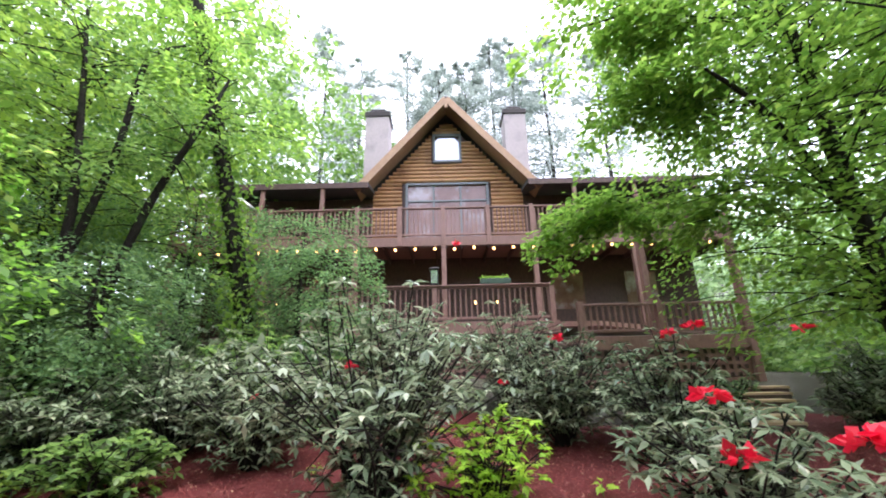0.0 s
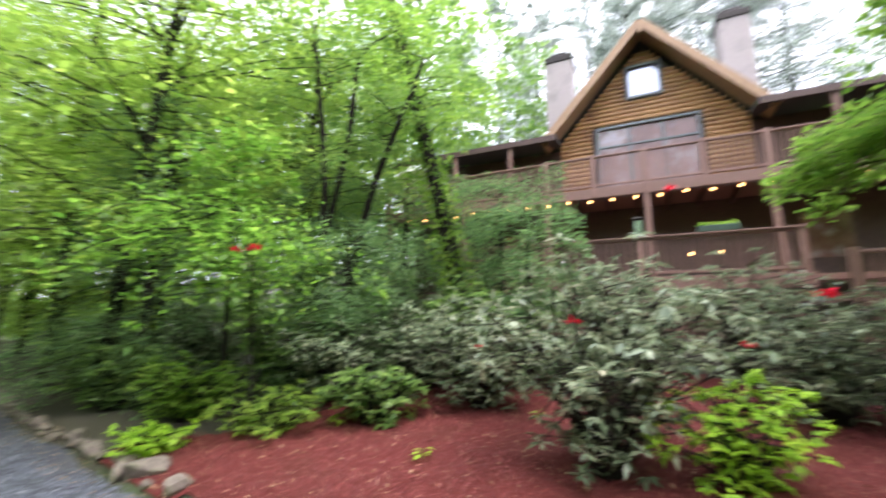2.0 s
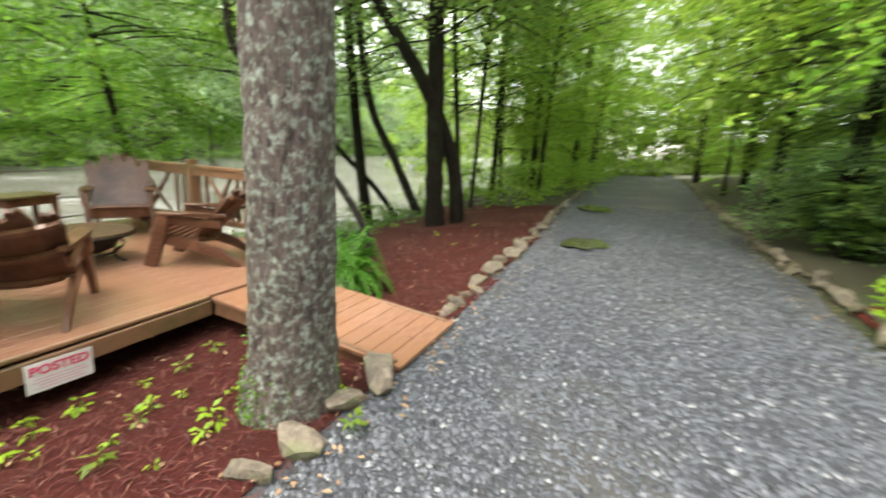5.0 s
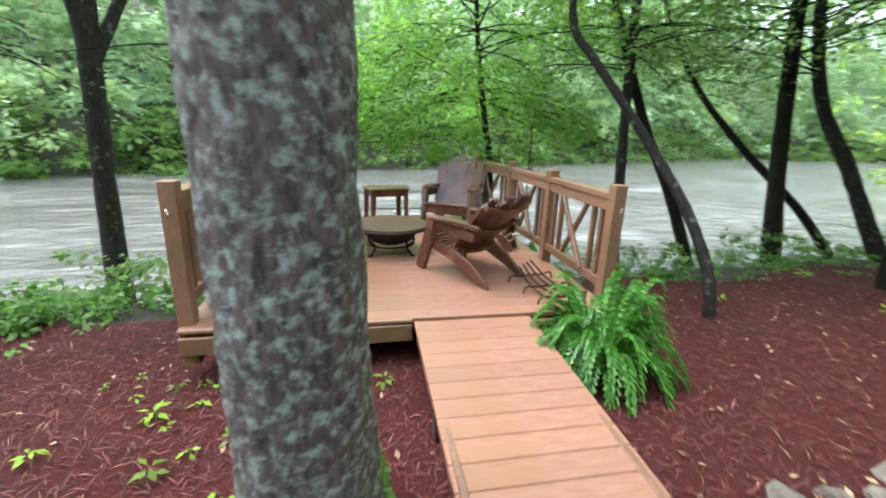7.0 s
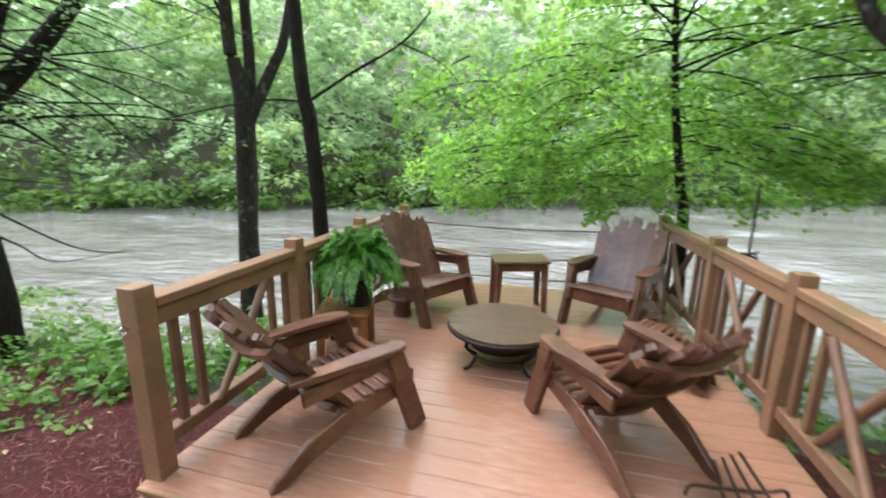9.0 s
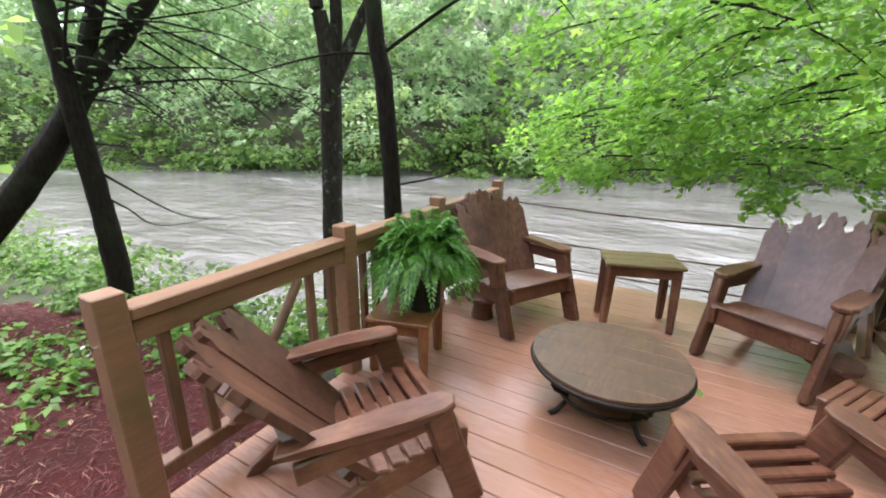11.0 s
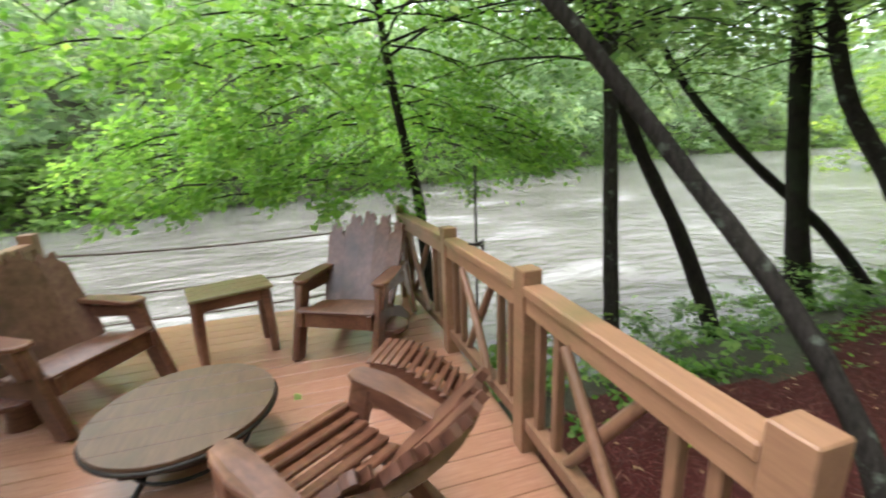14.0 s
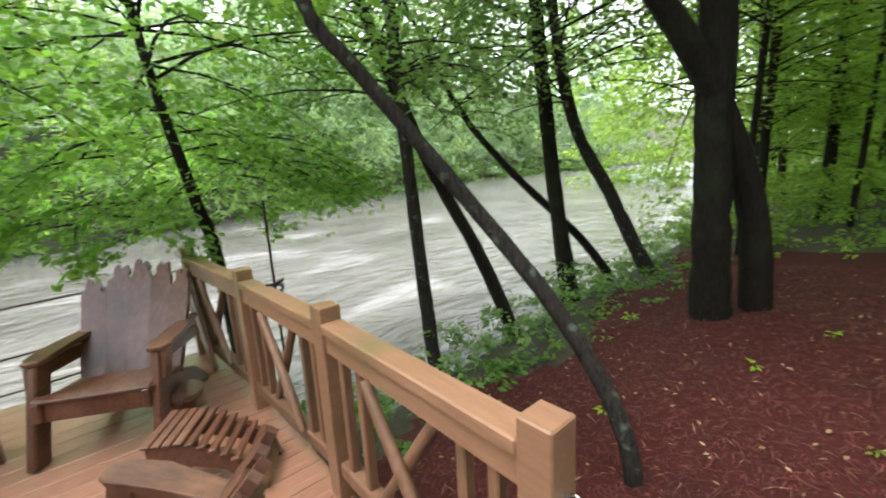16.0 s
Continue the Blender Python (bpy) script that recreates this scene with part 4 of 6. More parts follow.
def string_lights():
    ys = [-8.4 + 0.62 * i for i in range(27)]
    t = thing("string_lights", "string of warm glowing bulbs under the balcony", "lights")
    me = None
    pts = []
    for i, y in enumerate(ys):
        p = on_house(12.42, y, 5.60 - 0.05 * abs(math.sin(i * 1.3)))
        pts.append(p + Vector((0, 0, 0.06)))
        if me is None:
            b = part("bulb", ball(0.045), "bulb", t, smooth=True)
            me = b.data
        else:
            b = linked("bulb", me, None, t)
        b.location = p
    tube("cable", [tuple(p) for p in pts], 0.006, "iron", t, seg=5)
    for y, z in ((-0.9, 3.75), (-1.55, 3.75), (4.9, 3.8)):
        lamp = thing("porch_lamp", "small warm porch lamp glowing behind the railing", "lamp", "porch lamps", at=Matrix.Translation(on_house(11.9, y, z)))
        part("bulb", ball(0.05), "bulb", lamp, smooth=True)
        part("bracket", bar((0, 0, -0.67), (0, 0, -0.05), 0.03, 0.03, up=(1, 0, 0)), "iron", lamp)


string_lights()


# ---- trees ----
def tree(label, trunk, radii, bark, leaf, sprays_n, per, size, crown, seed, reach=(1.2, 2.4), name="tree", wide=0.5, sag=0.36, seg=10, rough=0.06, limbs=(), flat=0.6, toward=None, boughs=(), rising=0.38):
    """A tree: trunk along points, limbs to sprays of leaves between crown heights (z low, z high), as far as reach."""
    rng = np.random.default_rng(seed)
    sprays_n, per = int(sprays_n * 1.25), int(per * 1.55)
    base = trunk[0]
    t = thing(name, label, "tree", at=pose(*base))
    rel = [tuple(np.subtract(p, base)) for p in trunk]
    tube("trunk", rel, radii, bark, t, seg=seg, n=6 * len(rel), rough=rough, rng=rng)
    for pts, rr in limbs:
        tube("limb", [tuple(np.subtract(p, base)) for p in pts], rr, bark, t, seg=7, n=4 * len(pts))
    if not sprays_n:
        return t
    path = smooth_path(rel, 60)
    zs = rng.uniform(crown[0], crown[1], sprays_n)
    k = np.clip(np.searchsorted(np.maximum.accumulate(path[:, 2]), zs - base[2]), 0, 59)
    starts = path[k].copy()
    starts[:, 2] = np.maximum(starts[:, 2], 0) + np.maximum(0, zs - base[2] - path[-1, 2]) * 0.5
    heads = rng.uniform(-math.pi, math.pi, sprays_n) if toward is None else rng.normal(toward[0], toward[1], sprays_n)
    L = rng.uniform(*reach, sprays_n)
    rise = rng.normal(rising, 0.22, sprays_n)
    for start, head, span, length, count in boughs:
        q = rng.uniform(0, 1, (count, 1))
        along = np.subtract(start, base) + q * np.array([math.cos(head) * span, math.sin(head) * span, -0.12 * span])
        starts = np.concatenate([starts, along + rng.normal(0, 0.18, (count, 3))])
        heads = np.concatenate([heads, rng.normal(head, 0.9, count)])
        L = np.concatenate([L, rng.uniform(0.6, 1.2, count) * length])
        rise = np.concatenate([rise, rng.normal(0.0, 0.1, count)])
    pieces = []
    for s, h, l, r in zip(starts, heads, L, rise):
        q = np.linspace(0, 0.9, 5)
        p = np.stack([s[0] + np.cos(h) * q * l, s[1] + np.sin(h) * q * l, s[2] + r * q * l - sag * l * q ** 2], 1)
        pieces.append(ring_tube(p, np.linspace(0.014, 0.003, 5) * (0.5 + l / 3), 5))
    v, f = joined(pieces)
    tagged(linked("twigwork", np_mesh("twigwork", v, f), bark, t), kind="stuff")
    places, hd = sprays(starts, heads, L, per, rng, wide, sag, 0.085, rise)
    leaf_object("crown", leaf_set(places, size, rng, 0.55, flat, 0.25, hd, 1.5), leaf, t)
    return t


def bent(x, y, lean=(0, 0), h=9, z=None):
    b = gz(x, y) - 0.15 if z is None else z
    return [(x, y, b), (x + lean[0] * 0.3, y + lean[1] * 0.3, b + h * 0.3), (x + lean[0] * 0.65, y + lean[1] * 0.65, b + h * 0.65), (x + lean[0], y + lean[1], b + h)]


# lichen trunk beside the walkway
mossy = tree("thick tree trunk with pale lichen and mossy foot beside the walkway", [(-1.58, 2.90, -0.25), (-1.55, 2.89, 0.05), (-1.52, 2.88, 0.5), (-1.48, 2.86, 1.4), (-1.46, 2.84, 2.2), (-1.40, 2.7, 5), (-1.3, 2.6, 11)], [0.33, 0.275, 0.23, 0.212, 0.208, 0.19, 0.12], "lichen", "maple", 46, 70, 0.12, (6.5, 11), 1, (1.8, 4.2), rough=0.07, seg=22)


def bark_relief(ob, points, radii):
    """Gives a trunk long plates of bark, parted by cracks."""
    p = smooth_path(points, 330)
    r = np.interp(np.linspace(0, 1, 330), np.linspace(0, 1, len(radii)), radii)
    v, f = ring_tube(p, r, 84)
    c = np.repeat(p, 84, 0)
    out = v - c
    n = np.empty(len(v))
    for i, (x, y, z) in enumerate(v):
        q = Vector((x * 15, y * 15, z * 3.6))
        crack = min(1.0, 3.2 * abs(noise.noise(q)))
        n[i] = 0.016 * crack + 0.010 * noise.noise(Vector((x * 6, y * 6, z * 2))) + 0.004 * noise.noise(Vector((x * 60, y * 60, z * 30)))
    v = v + out / (np.linalg.norm(out, axis=1)[:, None] + 1e-9) * (n - 0.012)[:, None]
    me = np_mesh("trunk", v, f)
    me.materials.append(M["lichen"])
    ob.data = me


MOSSY_AT = [(-1.58, 2.90, -0.25), (-1.55, 2.89, 0.05), (-1.52, 2.88, 0.5), (-1.48, 2.86, 1.4), (-1.46, 2.84, 2.2), (-1.40, 2.7, 5), (-1.3, 2.6, 11)]
bark_relief(mossy.children[0], [tuple(np.subtract(q, MOSSY_AT[0])) for q in MOSSY_AT], [0.33, 0.275, 0.23, 0.212, 0.208, 0.19, 0.12])
rng_moss = np.random.default_rng(12)
moss_a, moss_h = rng_moss.uniform(0, 2 * math.pi, 1500), rng_moss.gamma(1.4, 0.10, 1500)
moss_at = np.stack([0.05 * moss_h + np.cos(moss_a) * (0.285 - 0.10 * np.clip(moss_h, 0, 0.5)), -0.02 * moss_h + np.sin(moss_a) * (0.285 - 0.10 * np.clip(moss_h, 0, 0.5)), 0.22 + moss_h], 1)
leaf_object("moss", leaf_set(moss_at, 0.028, rng_moss, 0.6, 0.3, 0.4), "grass", mossy, label="green moss on the foot of the trunk")
# by the left railing
tree("forked dark tree on the river bank by the railing", [(-6.30, -0.25, -1.2), (-6.34, -0.22, 0.5), (-6.36, -0.13, 2.3), (-6.31, -0.18, 2.85), (-6.28, -0.22, 3.5), (-6.35, -0.3, 8)], [0.17, 0.13, 0.12, 0.085, 0.075, 0.03], "bark_grey", "woods", 40, 50, 0.10, (3.2, 8), 2, (1.2, 2.6), limbs=[([(-6.38, -0.1, 2.3), (-6.42, -0.05, 2.87), (-6.42, -0.05, 3.8), (-6.45, 0.05, 6)], [0.085, 0.07, 0.06, 0.03]), ([(-6.38, -0.1, 2.2), (-6.58, 0.15, 2.84), (-6.70, 0.30, 3.32), (-6.9, 0.55, 5.0)], [0.09, 0.07, 0.06, 0.03])])
tree("slim dark tree trunk just outside the railing", [(-5.32, 1.55, -0.9), (-5.31, 1.52, 0.8), (-5.28, 1.47, 2.0), (-5.24, 1.39, 2.95), (-5.1, 1.3, 8)], [0.085, 0.075, 0.068, 0.06, 0.03], "bark", "woods", 24, 50, 0.10, (3.4, 8), 3, (1.0, 2.2), limbs=[([(-5.28, 1.47, 2.25), (-5.48, 1.81, 2.52), (-5.71, 2.21, 2.81), (-5.84, 2.45, 3.1)], [0.016, 0.014, 0.011, 0.007]), ([(-5.27, 1.44, 2.24), (-5.06, 1.08, 2.23), (-4.7, 0.44, 2.05)], [0.011, 0.009, 0.004]), ([(-5.30, 1.50, 1.25), (-5.49, 1.84, 1.33), (-5.62, 2.05, 1.42)], [0.010, 0.008, 0.004]), ([(-5.69, 2.19, 2.81), (-5.89, 2.53, 2.67), (-6.0, 2.7, 2.5)], [0.009, 0.006, 0.003])])
# broad young maple behind the deck
tree("broad bright green young tree overhanging the far deck corner", [(-7.38, 5.38, -1.3), (-7.36, 5.26, 0.95), (-7.38, 5.15, 1.6), (-7.43, 4.93, 3.15), (-7.45, 4.7, 6.5)], [0.085, 0.065, 0.055, 0.04, 0.012], "bark", "fresh", 60, 105, 0.085, (2.4, 6.6), 4, (1.0, 2.6), wide=0.62, sag=0.40, flat=0.35, boughs=[((-7.3, 5.0, 1.75), -1.65, 2.3, 0.9, 22), ((-7.3, 4.9, 2.3), -1.95, 2.8, 1.2, 30), ((-7.3, 4.9, 2.9), -1.2, 2.2, 1.3, 22), ((-7.3, 5.1, 2.0), 1.3, 1.3, 1.0, 14), ((-7.4, 5.0, 2.4), 2.6, 2.0, 1.3, 18)])
# leaning tree beside the right railing
tree("slim tree leaning over the deck railing from the slope", [(-3.55, 6.56, -0.5), (-3.64, 6.54, 0.1), (-4.03, 6.48, 0.75), (-4.6, 6.25, 1.5), (-4.97, 5.70, 2.35), (-5.1, 5.45, 2.75), (-5.12, 5.4, 3.6), (-5.2, 5.2, 6)], [0.062, 0.058, 0.056, 0.055, 0.05, 0.046, 0.042, 0.02], "bark_grey", "maple", 22, 45, 0.10, (2.6, 6), 5, (0.8, 1.8))
tree("slender dark tree at the water's edge", [(-6.58, 7.46, -1.0), (-6.62, 7.32, 1.0), (-6.66, 7.2, 3.5), (-6.7, 7.1, 8)], [0.10, 0.08, 0.07, 0.035], "bark_grey", "woods", 60, 60, 0.11, (2.4, 8.5), 6, (1.0, 2.6))
tree("thin dark tree leaning towards the river", [(-6.2, 8.75, -0.9), (-6.5, 8.3, 0.5), (-6.9, 7.7, 2.0), (-7.4, 7.0, 4.5), (-7.7, 6.6, 7)], [0.11, 0.09, 0.08, 0.06, 0.03], "bark", "woods", 50, 60, 0.11, (2.5, 7.5), 7, (1.0, 2.6))
tree("tall straight dark tree on the bank", [(-6.85, 11.15, -0.95), (-7.05, 11.05, 0.6), (-7.25, 10.98, 2.4), (-7.45, 10.9, 5), (-7.6, 10.8, 10)], [0.20, 0.15, 0.135, 0.12, 0.05], "bark", "woods", 76, 60, 0.13, (3.0, 10.5), 8, (1.6, 4.0))
tree("thin dark leaning tree on the river bank", [(-6.55, 12.5, -1.0), (-7.0, 11.7, 0.2), (-7.7, 10.5, 1.55), (-8.2, 9.6, 2.8), (-8.7, 8.9, 4.6)], [0.10, 0.085, 0.07, 0.055, 0.02], "bark", "woods", 20, 50, 0.11, (2.2, 5), 90, (0.8, 2.0))
tree("mossy tree leaning over the river", [(-5.93, 12.5, -0.6), (-6.45, 11.9, 1.0), (-7.05, 11.25, 3.0), (-7.5, 10.8, 8)], [0.15, 0.125, 0.11, 0.05], "bark_grey", "woods", 60, 60, 0.13, (2.6, 9), 9, (1.4, 3.4))
tree("large dark double-trunked tree on the mulch", [(-4.20, 10.1, -0.6), (-4.22, 10.05, 0.6), (-4.27, 9.95, 2.4), (-4.32, 9.9, 5), (-4.4, 9.8, 11)], [0.26, 0.205, 0.19, 0.17, 0.08], "bark", "woods", 84, 70, 0.13, (3.4, 11), 10, (1.8, 4.4), limbs=[([(-3.80, 10.55, -0.6), (-3.88, 10.45, 0.8), (-4.12, 10.15, 1.9), (-4.5, 9.6, 3.0), (-5.3, 8.8, 4.6), (-6.0, 8.2, 6.5)], [0.20, 0.175, 0.165, 0.15, 0.12, 0.05])], rough=0.13, seg=16)
for i, (x, y, r, lx, ly) in enumerate(((-5.3, 17.5, 0.10, 0.2, -0.4), (-4.3, 20.0, 0.13, 0, 0), (-4.6, 23.0, 0.12, 0.1, -0.1), (-5.6, 14.9, 0.08, -1.2, -0.4), (-5.9, 20.5, 0.09, -0.8, 0.2), (-3.6, 27, 0.16, 0.4, -0.5), (-6.3, 26, 0.14, -0.5, 0.3), (-3.4, 34, 0.18, 0.8, 0), (-8, 33, 0.16, 0, 0))):
    tree("dark woodland tree with light green leaves along the drive", bent(x, y, (lx, ly), 14), [r * 1.2, r, r * 0.9, r * 0.4], "bark", "beech", 66, 85, 0.17, (0.9 if i > 3 else 2.2, 14.5), 20 + i, (1.8, 5.2))
# house side of the drive
for i, (x, y, r, lx, ly, h, lo) in enumerate(((3.2, 10.4, 0.13, 0.2, -0.3, 10, 2.6), (5.2, 13.5, 0.15, -0.4, 0, 10, 1.5), (4.0, 17.5, 0.15, -0.6, 0.2, 13, 1.2), (6.5, 19.5, 0.16, -0.6, 0, 14, 1.2), (4.3, 23.5, 0.17, -0.9, 0, 15, 1.0), (3.2, 31, 0.18, -1.0, -1.0, 16, 0.8), (8.5, 12, 0.14, 0, 0, 11, 3), (9.5, 16.5, 0.16, 0, 0, 12, 3), (5.2, 45, 0.2, 0, 0, 17, 0.8), (-4.6, 44, 0.2, 0, 0, 17, 0.6))):
    tree("woodland tree with fresh light green leaves above the drive", bent(x, y, (lx, ly), h), [r * 1.2, r, r * 0.85, r * 0.35], "bark", "beech", 70, 95, 0.16, (lo + gz(x, y), h), 40 + i, (1.8, 5.2))
tree("twin-stemmed dark tree among the shrubs", [(5.75, 7.5, 0.3), (5.76, 7.5, 2.7), (5.76, 7.49, 4.8), (5.62, 8.2, 9)], [0.11, 0.09, 0.075, 0.03], "bark", "woods", 28, 70, 0.11, (4.2, 9), 60, (1.1, 2.4), limbs=[([(5.76, 7.49, 3.0), (5.9, 7.0, 5.6), (5.89, 6.78, 7.6), (6.2, 6.3, 8.2)], [0.075, 0.065, 0.05, 0.02])])
tree("slim dark tree bending towards the house", [(6.1, 7.0, 0.4), (6.16, 6.95, 2.63), (6.25, 6.48, 4.68), (6.39, 5.71, 6.53), (6.6, 5.5, 7.6)], [0.10, 0.085, 0.07, 0.055, 0.02], "bark", "woods", 20, 60, 0.11, (4.0, 8), 61, (1.0, 2.0))
ivy = tree("tall dark trunk wrapped in ivy near the cabin", [(7.75, 5.25, 0.5), (7.67, 5.33, 2.9), (7.3, 6.1, 6.5), (6.9, 6.9, 10), (6.7, 7.3, 13)], [0.19, 0.17, 0.15, 0.12, 0.06], "bark", "maple", 55, 60, 0.12, (6, 12.5), 62, (1.0, 2.2))
rng_ivy = np.random.default_rng(63)
ivy_path = smooth_path([(0, 0, 0), (-0.08, 0.08, 2.4), (-0.45, 0.85, 6.0), (-0.85, 1.65, 9.5)], 200)
ivy_at = ivy_path[rng_ivy.integers(0, 190, 3600)] + rng_ivy.normal(0, 1, (3600, 3)) * np.array([0.20, 0.20, 0.2])
leaf_object("ivy_leaves", leaf_set(ivy_at, 0.12, rng_ivy, 0.8, 0.2, 0.6), "maple", ivy, label="dense ivy leaves")
tree("leafy maple with boughs hanging over the view of the cabin", [(7.6, -5.3, 0.5), (7.5, -5.2, 3.0), (7.3, -5.0, 6.0), (7.0, -4.7, 10)], [0.16, 0.13, 0.11, 0.05], "bark", "maple", 150, 95, 0.13, (2.0, 9.5), 64, (1.4, 3.6), sag=0.30, boughs=[((8.0, -3.9, 4.6), 1.75, 2.6, 1.1, 36), ((7.6, -4.2, 6.4), 1.9, 2.4, 1.5, 36), ((6.6, -4.2, 7.6), 1.8, 2.6, 1.6, 30)], limbs=[([(7.4, -4.95, 4.2), (6.3, -3.6, 5.2), (5.4, -2.5, 5.4)], [0.08, 0.05, 0.02])])
tree("maple boughs with broad leaves reaching over the drive", [(4.4, -5.4, 0.2), (4.3, -5.3, 2.6), (4.2, -5.0, 5.2), (4.1, -4.6, 8.5)], [0.16, 0.14, 0.11, 0.05], "bark", "maple", 80, 85, 0.11, (3.7, 8.5), 65, (1.4, 3.4), sag=0.30)
tree("thick dark leaning forked tree with bare twigs", [(-2.72, -3.1500000000000004, -1.0), (-3.62, -2.6, 0.37), (-4.25, -2.22, 1.29), (-4.68, -1.97, 2.04), (-5.08, -1.73, 2.65), (-5.44, -1.51, 3.26), (-5.71, -1.35, 3.8), (-6.3, -1.0, 5.14)], [0.17, 0.15, 0.135, 0.115, 0.10, 0.085, 0.07, 0.03], "bark", "woods", 30, 46, 0.10, (3.4, 6.5), 66, (1.2, 2.6), sag=0.34, limbs=[([(-4.68, -1.97, 2.04), (-4.79, -1.9, 2.54), (-5.02, -1.77, 3.26), (-5.26, -1.62, 4.15)], [0.095, 0.085, 0.07, 0.03]), ([(-4.67, -1.85, 2.21), (-5.3, -1.48, 2.29), (-5.9, -1.12, 2.32), (-6.17, -0.96, 2.26)], [0.016, 0.0117, 0.0075, 0.0032]), ([(-4.7, -1.84, 2.49), (-5.11, -1.59, 2.6), (-5.72, -1.23, 2.7)], [0.016, 0.0096, 0.0032]), ([(-4.86, -1.74, 2.08), (-5.09, -1.61, 1.86), (-5.34, -1.46, 1.55)], [0.016, 0.0096, 0.0032]), ([(-5.11, -1.6, 2.53), (-5.53, -1.34, 2.15), (-5.95, -1.09, 1.46)], [0.016, 0.0096, 0.0032]), ([(-4.79, -1.79, 2.59), (-5.21, -1.53, 2.75), (-5.94, -1.1, 2.99), (-6.59, -0.71, 3.37)], [0.016, 0.0117, 0.0075, 0.0032])])
tree("dark upright tree trunk on the grassy river bank", [(-4.58, -1.91, -0.76), (-4.59, -1.9, 0.21), (-4.57, -1.92, 0.99), (-4.54, -1.93, 1.65), (-4.52, -1.94, 2.32), (-4.49, -1.97, 3.1), (-4.47, -1.97, 3.59)], [0.135, 0.12, 0.105, 0.10, 0.09, 0.075, 0.06], "bark", "hemlock", 24, 46, 0.075, (1.9, 3.8), 67, (1.4, 3.0), sag=0.34, rising=0.1, toward=(2.6, 0.7), limbs=[([(-4.6, -1.9, 1.5), (-4.84, -1.76, 1.46), (-5.09, -1.6, 1.42)], [0.014, 0.0084, 0.0028]), ([(-4.55, -1.93, 0.99), (-4.77, -1.8, 0.78), (-5.02, -1.65, 0.55), (-5.68, -1.26, 0.62)], [0.014, 0.0103, 0.0065, 0.0028]), ([(-4.61, -1.89, 1.2), (-5.17, -1.56, 0.68), (-5.62, -1.29, 0.56)], [0.014, 0.0084, 0.0028])])
for i, (x, y, h) in enumerate(((-4.9, 14.2, 12), (-3.6, 18.2, 13), (3.2, 14.5, 12), (3.1, 20.5, 13))):
    tree("slim tree whose leafy boughs arch over the drive", bent(x, y, (0.4 if x < 0 else -0.4, 0), h), [0.07, 0.06, 0.05, 0.02], "bark", "beech", 46, 85, 0.15, (3.6, h), 70 + i, (2.0, 4.6), sag=0.24)


# ---- far woods ----
def woods(label, region, seed, count, per, size, reach, leaf, height):
    """Foliage of a far wood, in layered sprays over the ground of a region."""
    rng = np.random.default_rng(seed)
    x, y = region(rng, count)
    g = ground_z(x, y)
    z = g + height(rng, count)
    L = rng.uniform(*reach, count)
    h = rng.uniform(-math.pi, math.pi, count)
    places, hd = sprays(np.stack([x, y, z], 1), h, L, per, rng, 0.6, 0.25, 0.09, rng.normal(0.05, 0.15, count))
    return leaf_object("woodland", leaf_set(places, size, rng, 0.6, 0.5, 0.3, hd, 1.6), leaf, kind="stuff", label=label, category="woods")


def far_bank(rng, n):
    y = rng.uniform(-80, 120, n)
    return far_x(y) - 0.5 - rng.gamma(1.2, 4.0, n), y


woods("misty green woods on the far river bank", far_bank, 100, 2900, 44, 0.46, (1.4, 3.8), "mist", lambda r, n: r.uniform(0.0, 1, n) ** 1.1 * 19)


def far_crowns(rng, n):
    """Rounded crowns, one behind another, up the far bank."""
    k = 46
    y = np.sort(rng.uniform(-62, 100, k))
    c = np.stack([far_x(y) - rng.uniform(0, 11, k), y, rng.uniform(1.5, 13, k)], 1)
    r = rng.uniform(1.8, 4.2, k)
    i = rng.integers(0, k, n)
    d = rng.normal(0, 1, (n, 3))
    d /= np.linalg.norm(d, axis=1)[:, None]
    return c[i], d * (r[i] * rng.uniform(0.75, 1.0, n))[:, None]


def far_trees(label, seed, leaf):
    rng = np.random.default_rng(seed)
    c, d = far_crowns(rng, 1500)
    p = c + d * np.array([1, 1, 0.75])
    p[:, 2] += ground_z(c[:, 0], c[:, 1])
    places, hd = sprays(p, np.arctan2(d[:, 1], d[:, 0]), rng.uniform(0.8, 1.9, len(p)), 26, rng, 0.7, 0.45, 0.08, rng.normal(0.0, 0.15, len(p)))
    leaf_object("woodland", leaf_set(places, 0.38, rng, 0.6, 0.6, 0.3, hd, 1.2), leaf, kind="stuff", label=label, category="woods")


far_trees("yellow-green tree crowns on the far bank, paled as by mist", 115, "mist_pale")
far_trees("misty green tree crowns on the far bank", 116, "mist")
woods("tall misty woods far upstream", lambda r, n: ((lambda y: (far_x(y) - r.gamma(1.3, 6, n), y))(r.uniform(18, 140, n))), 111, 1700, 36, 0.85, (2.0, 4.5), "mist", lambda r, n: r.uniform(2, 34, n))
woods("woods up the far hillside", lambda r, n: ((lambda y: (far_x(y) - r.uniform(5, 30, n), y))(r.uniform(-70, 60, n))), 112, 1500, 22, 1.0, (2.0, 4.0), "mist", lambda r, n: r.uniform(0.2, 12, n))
woods("bushes hanging over the far water's edge", lambda r, n: ((lambda y: (far_x(y) + r.uniform(-1.5, 2.0, n), y))(r.uniform(-70, 110, n))), 101, 1700, 30, 0.42, (1.0, 2.4), "woods", lambda r, n: r.uniform(0.4, 3.2, n))
woods("woods on the slope beyond the drive", lambda r, n: (r.uniform(7, 30, n), r.uniform(9, 60, n)), 102, 2300, 34, 0.40, (1.2, 3.0), "woods", lambda r, n: r.uniform(0.3, 17, n))
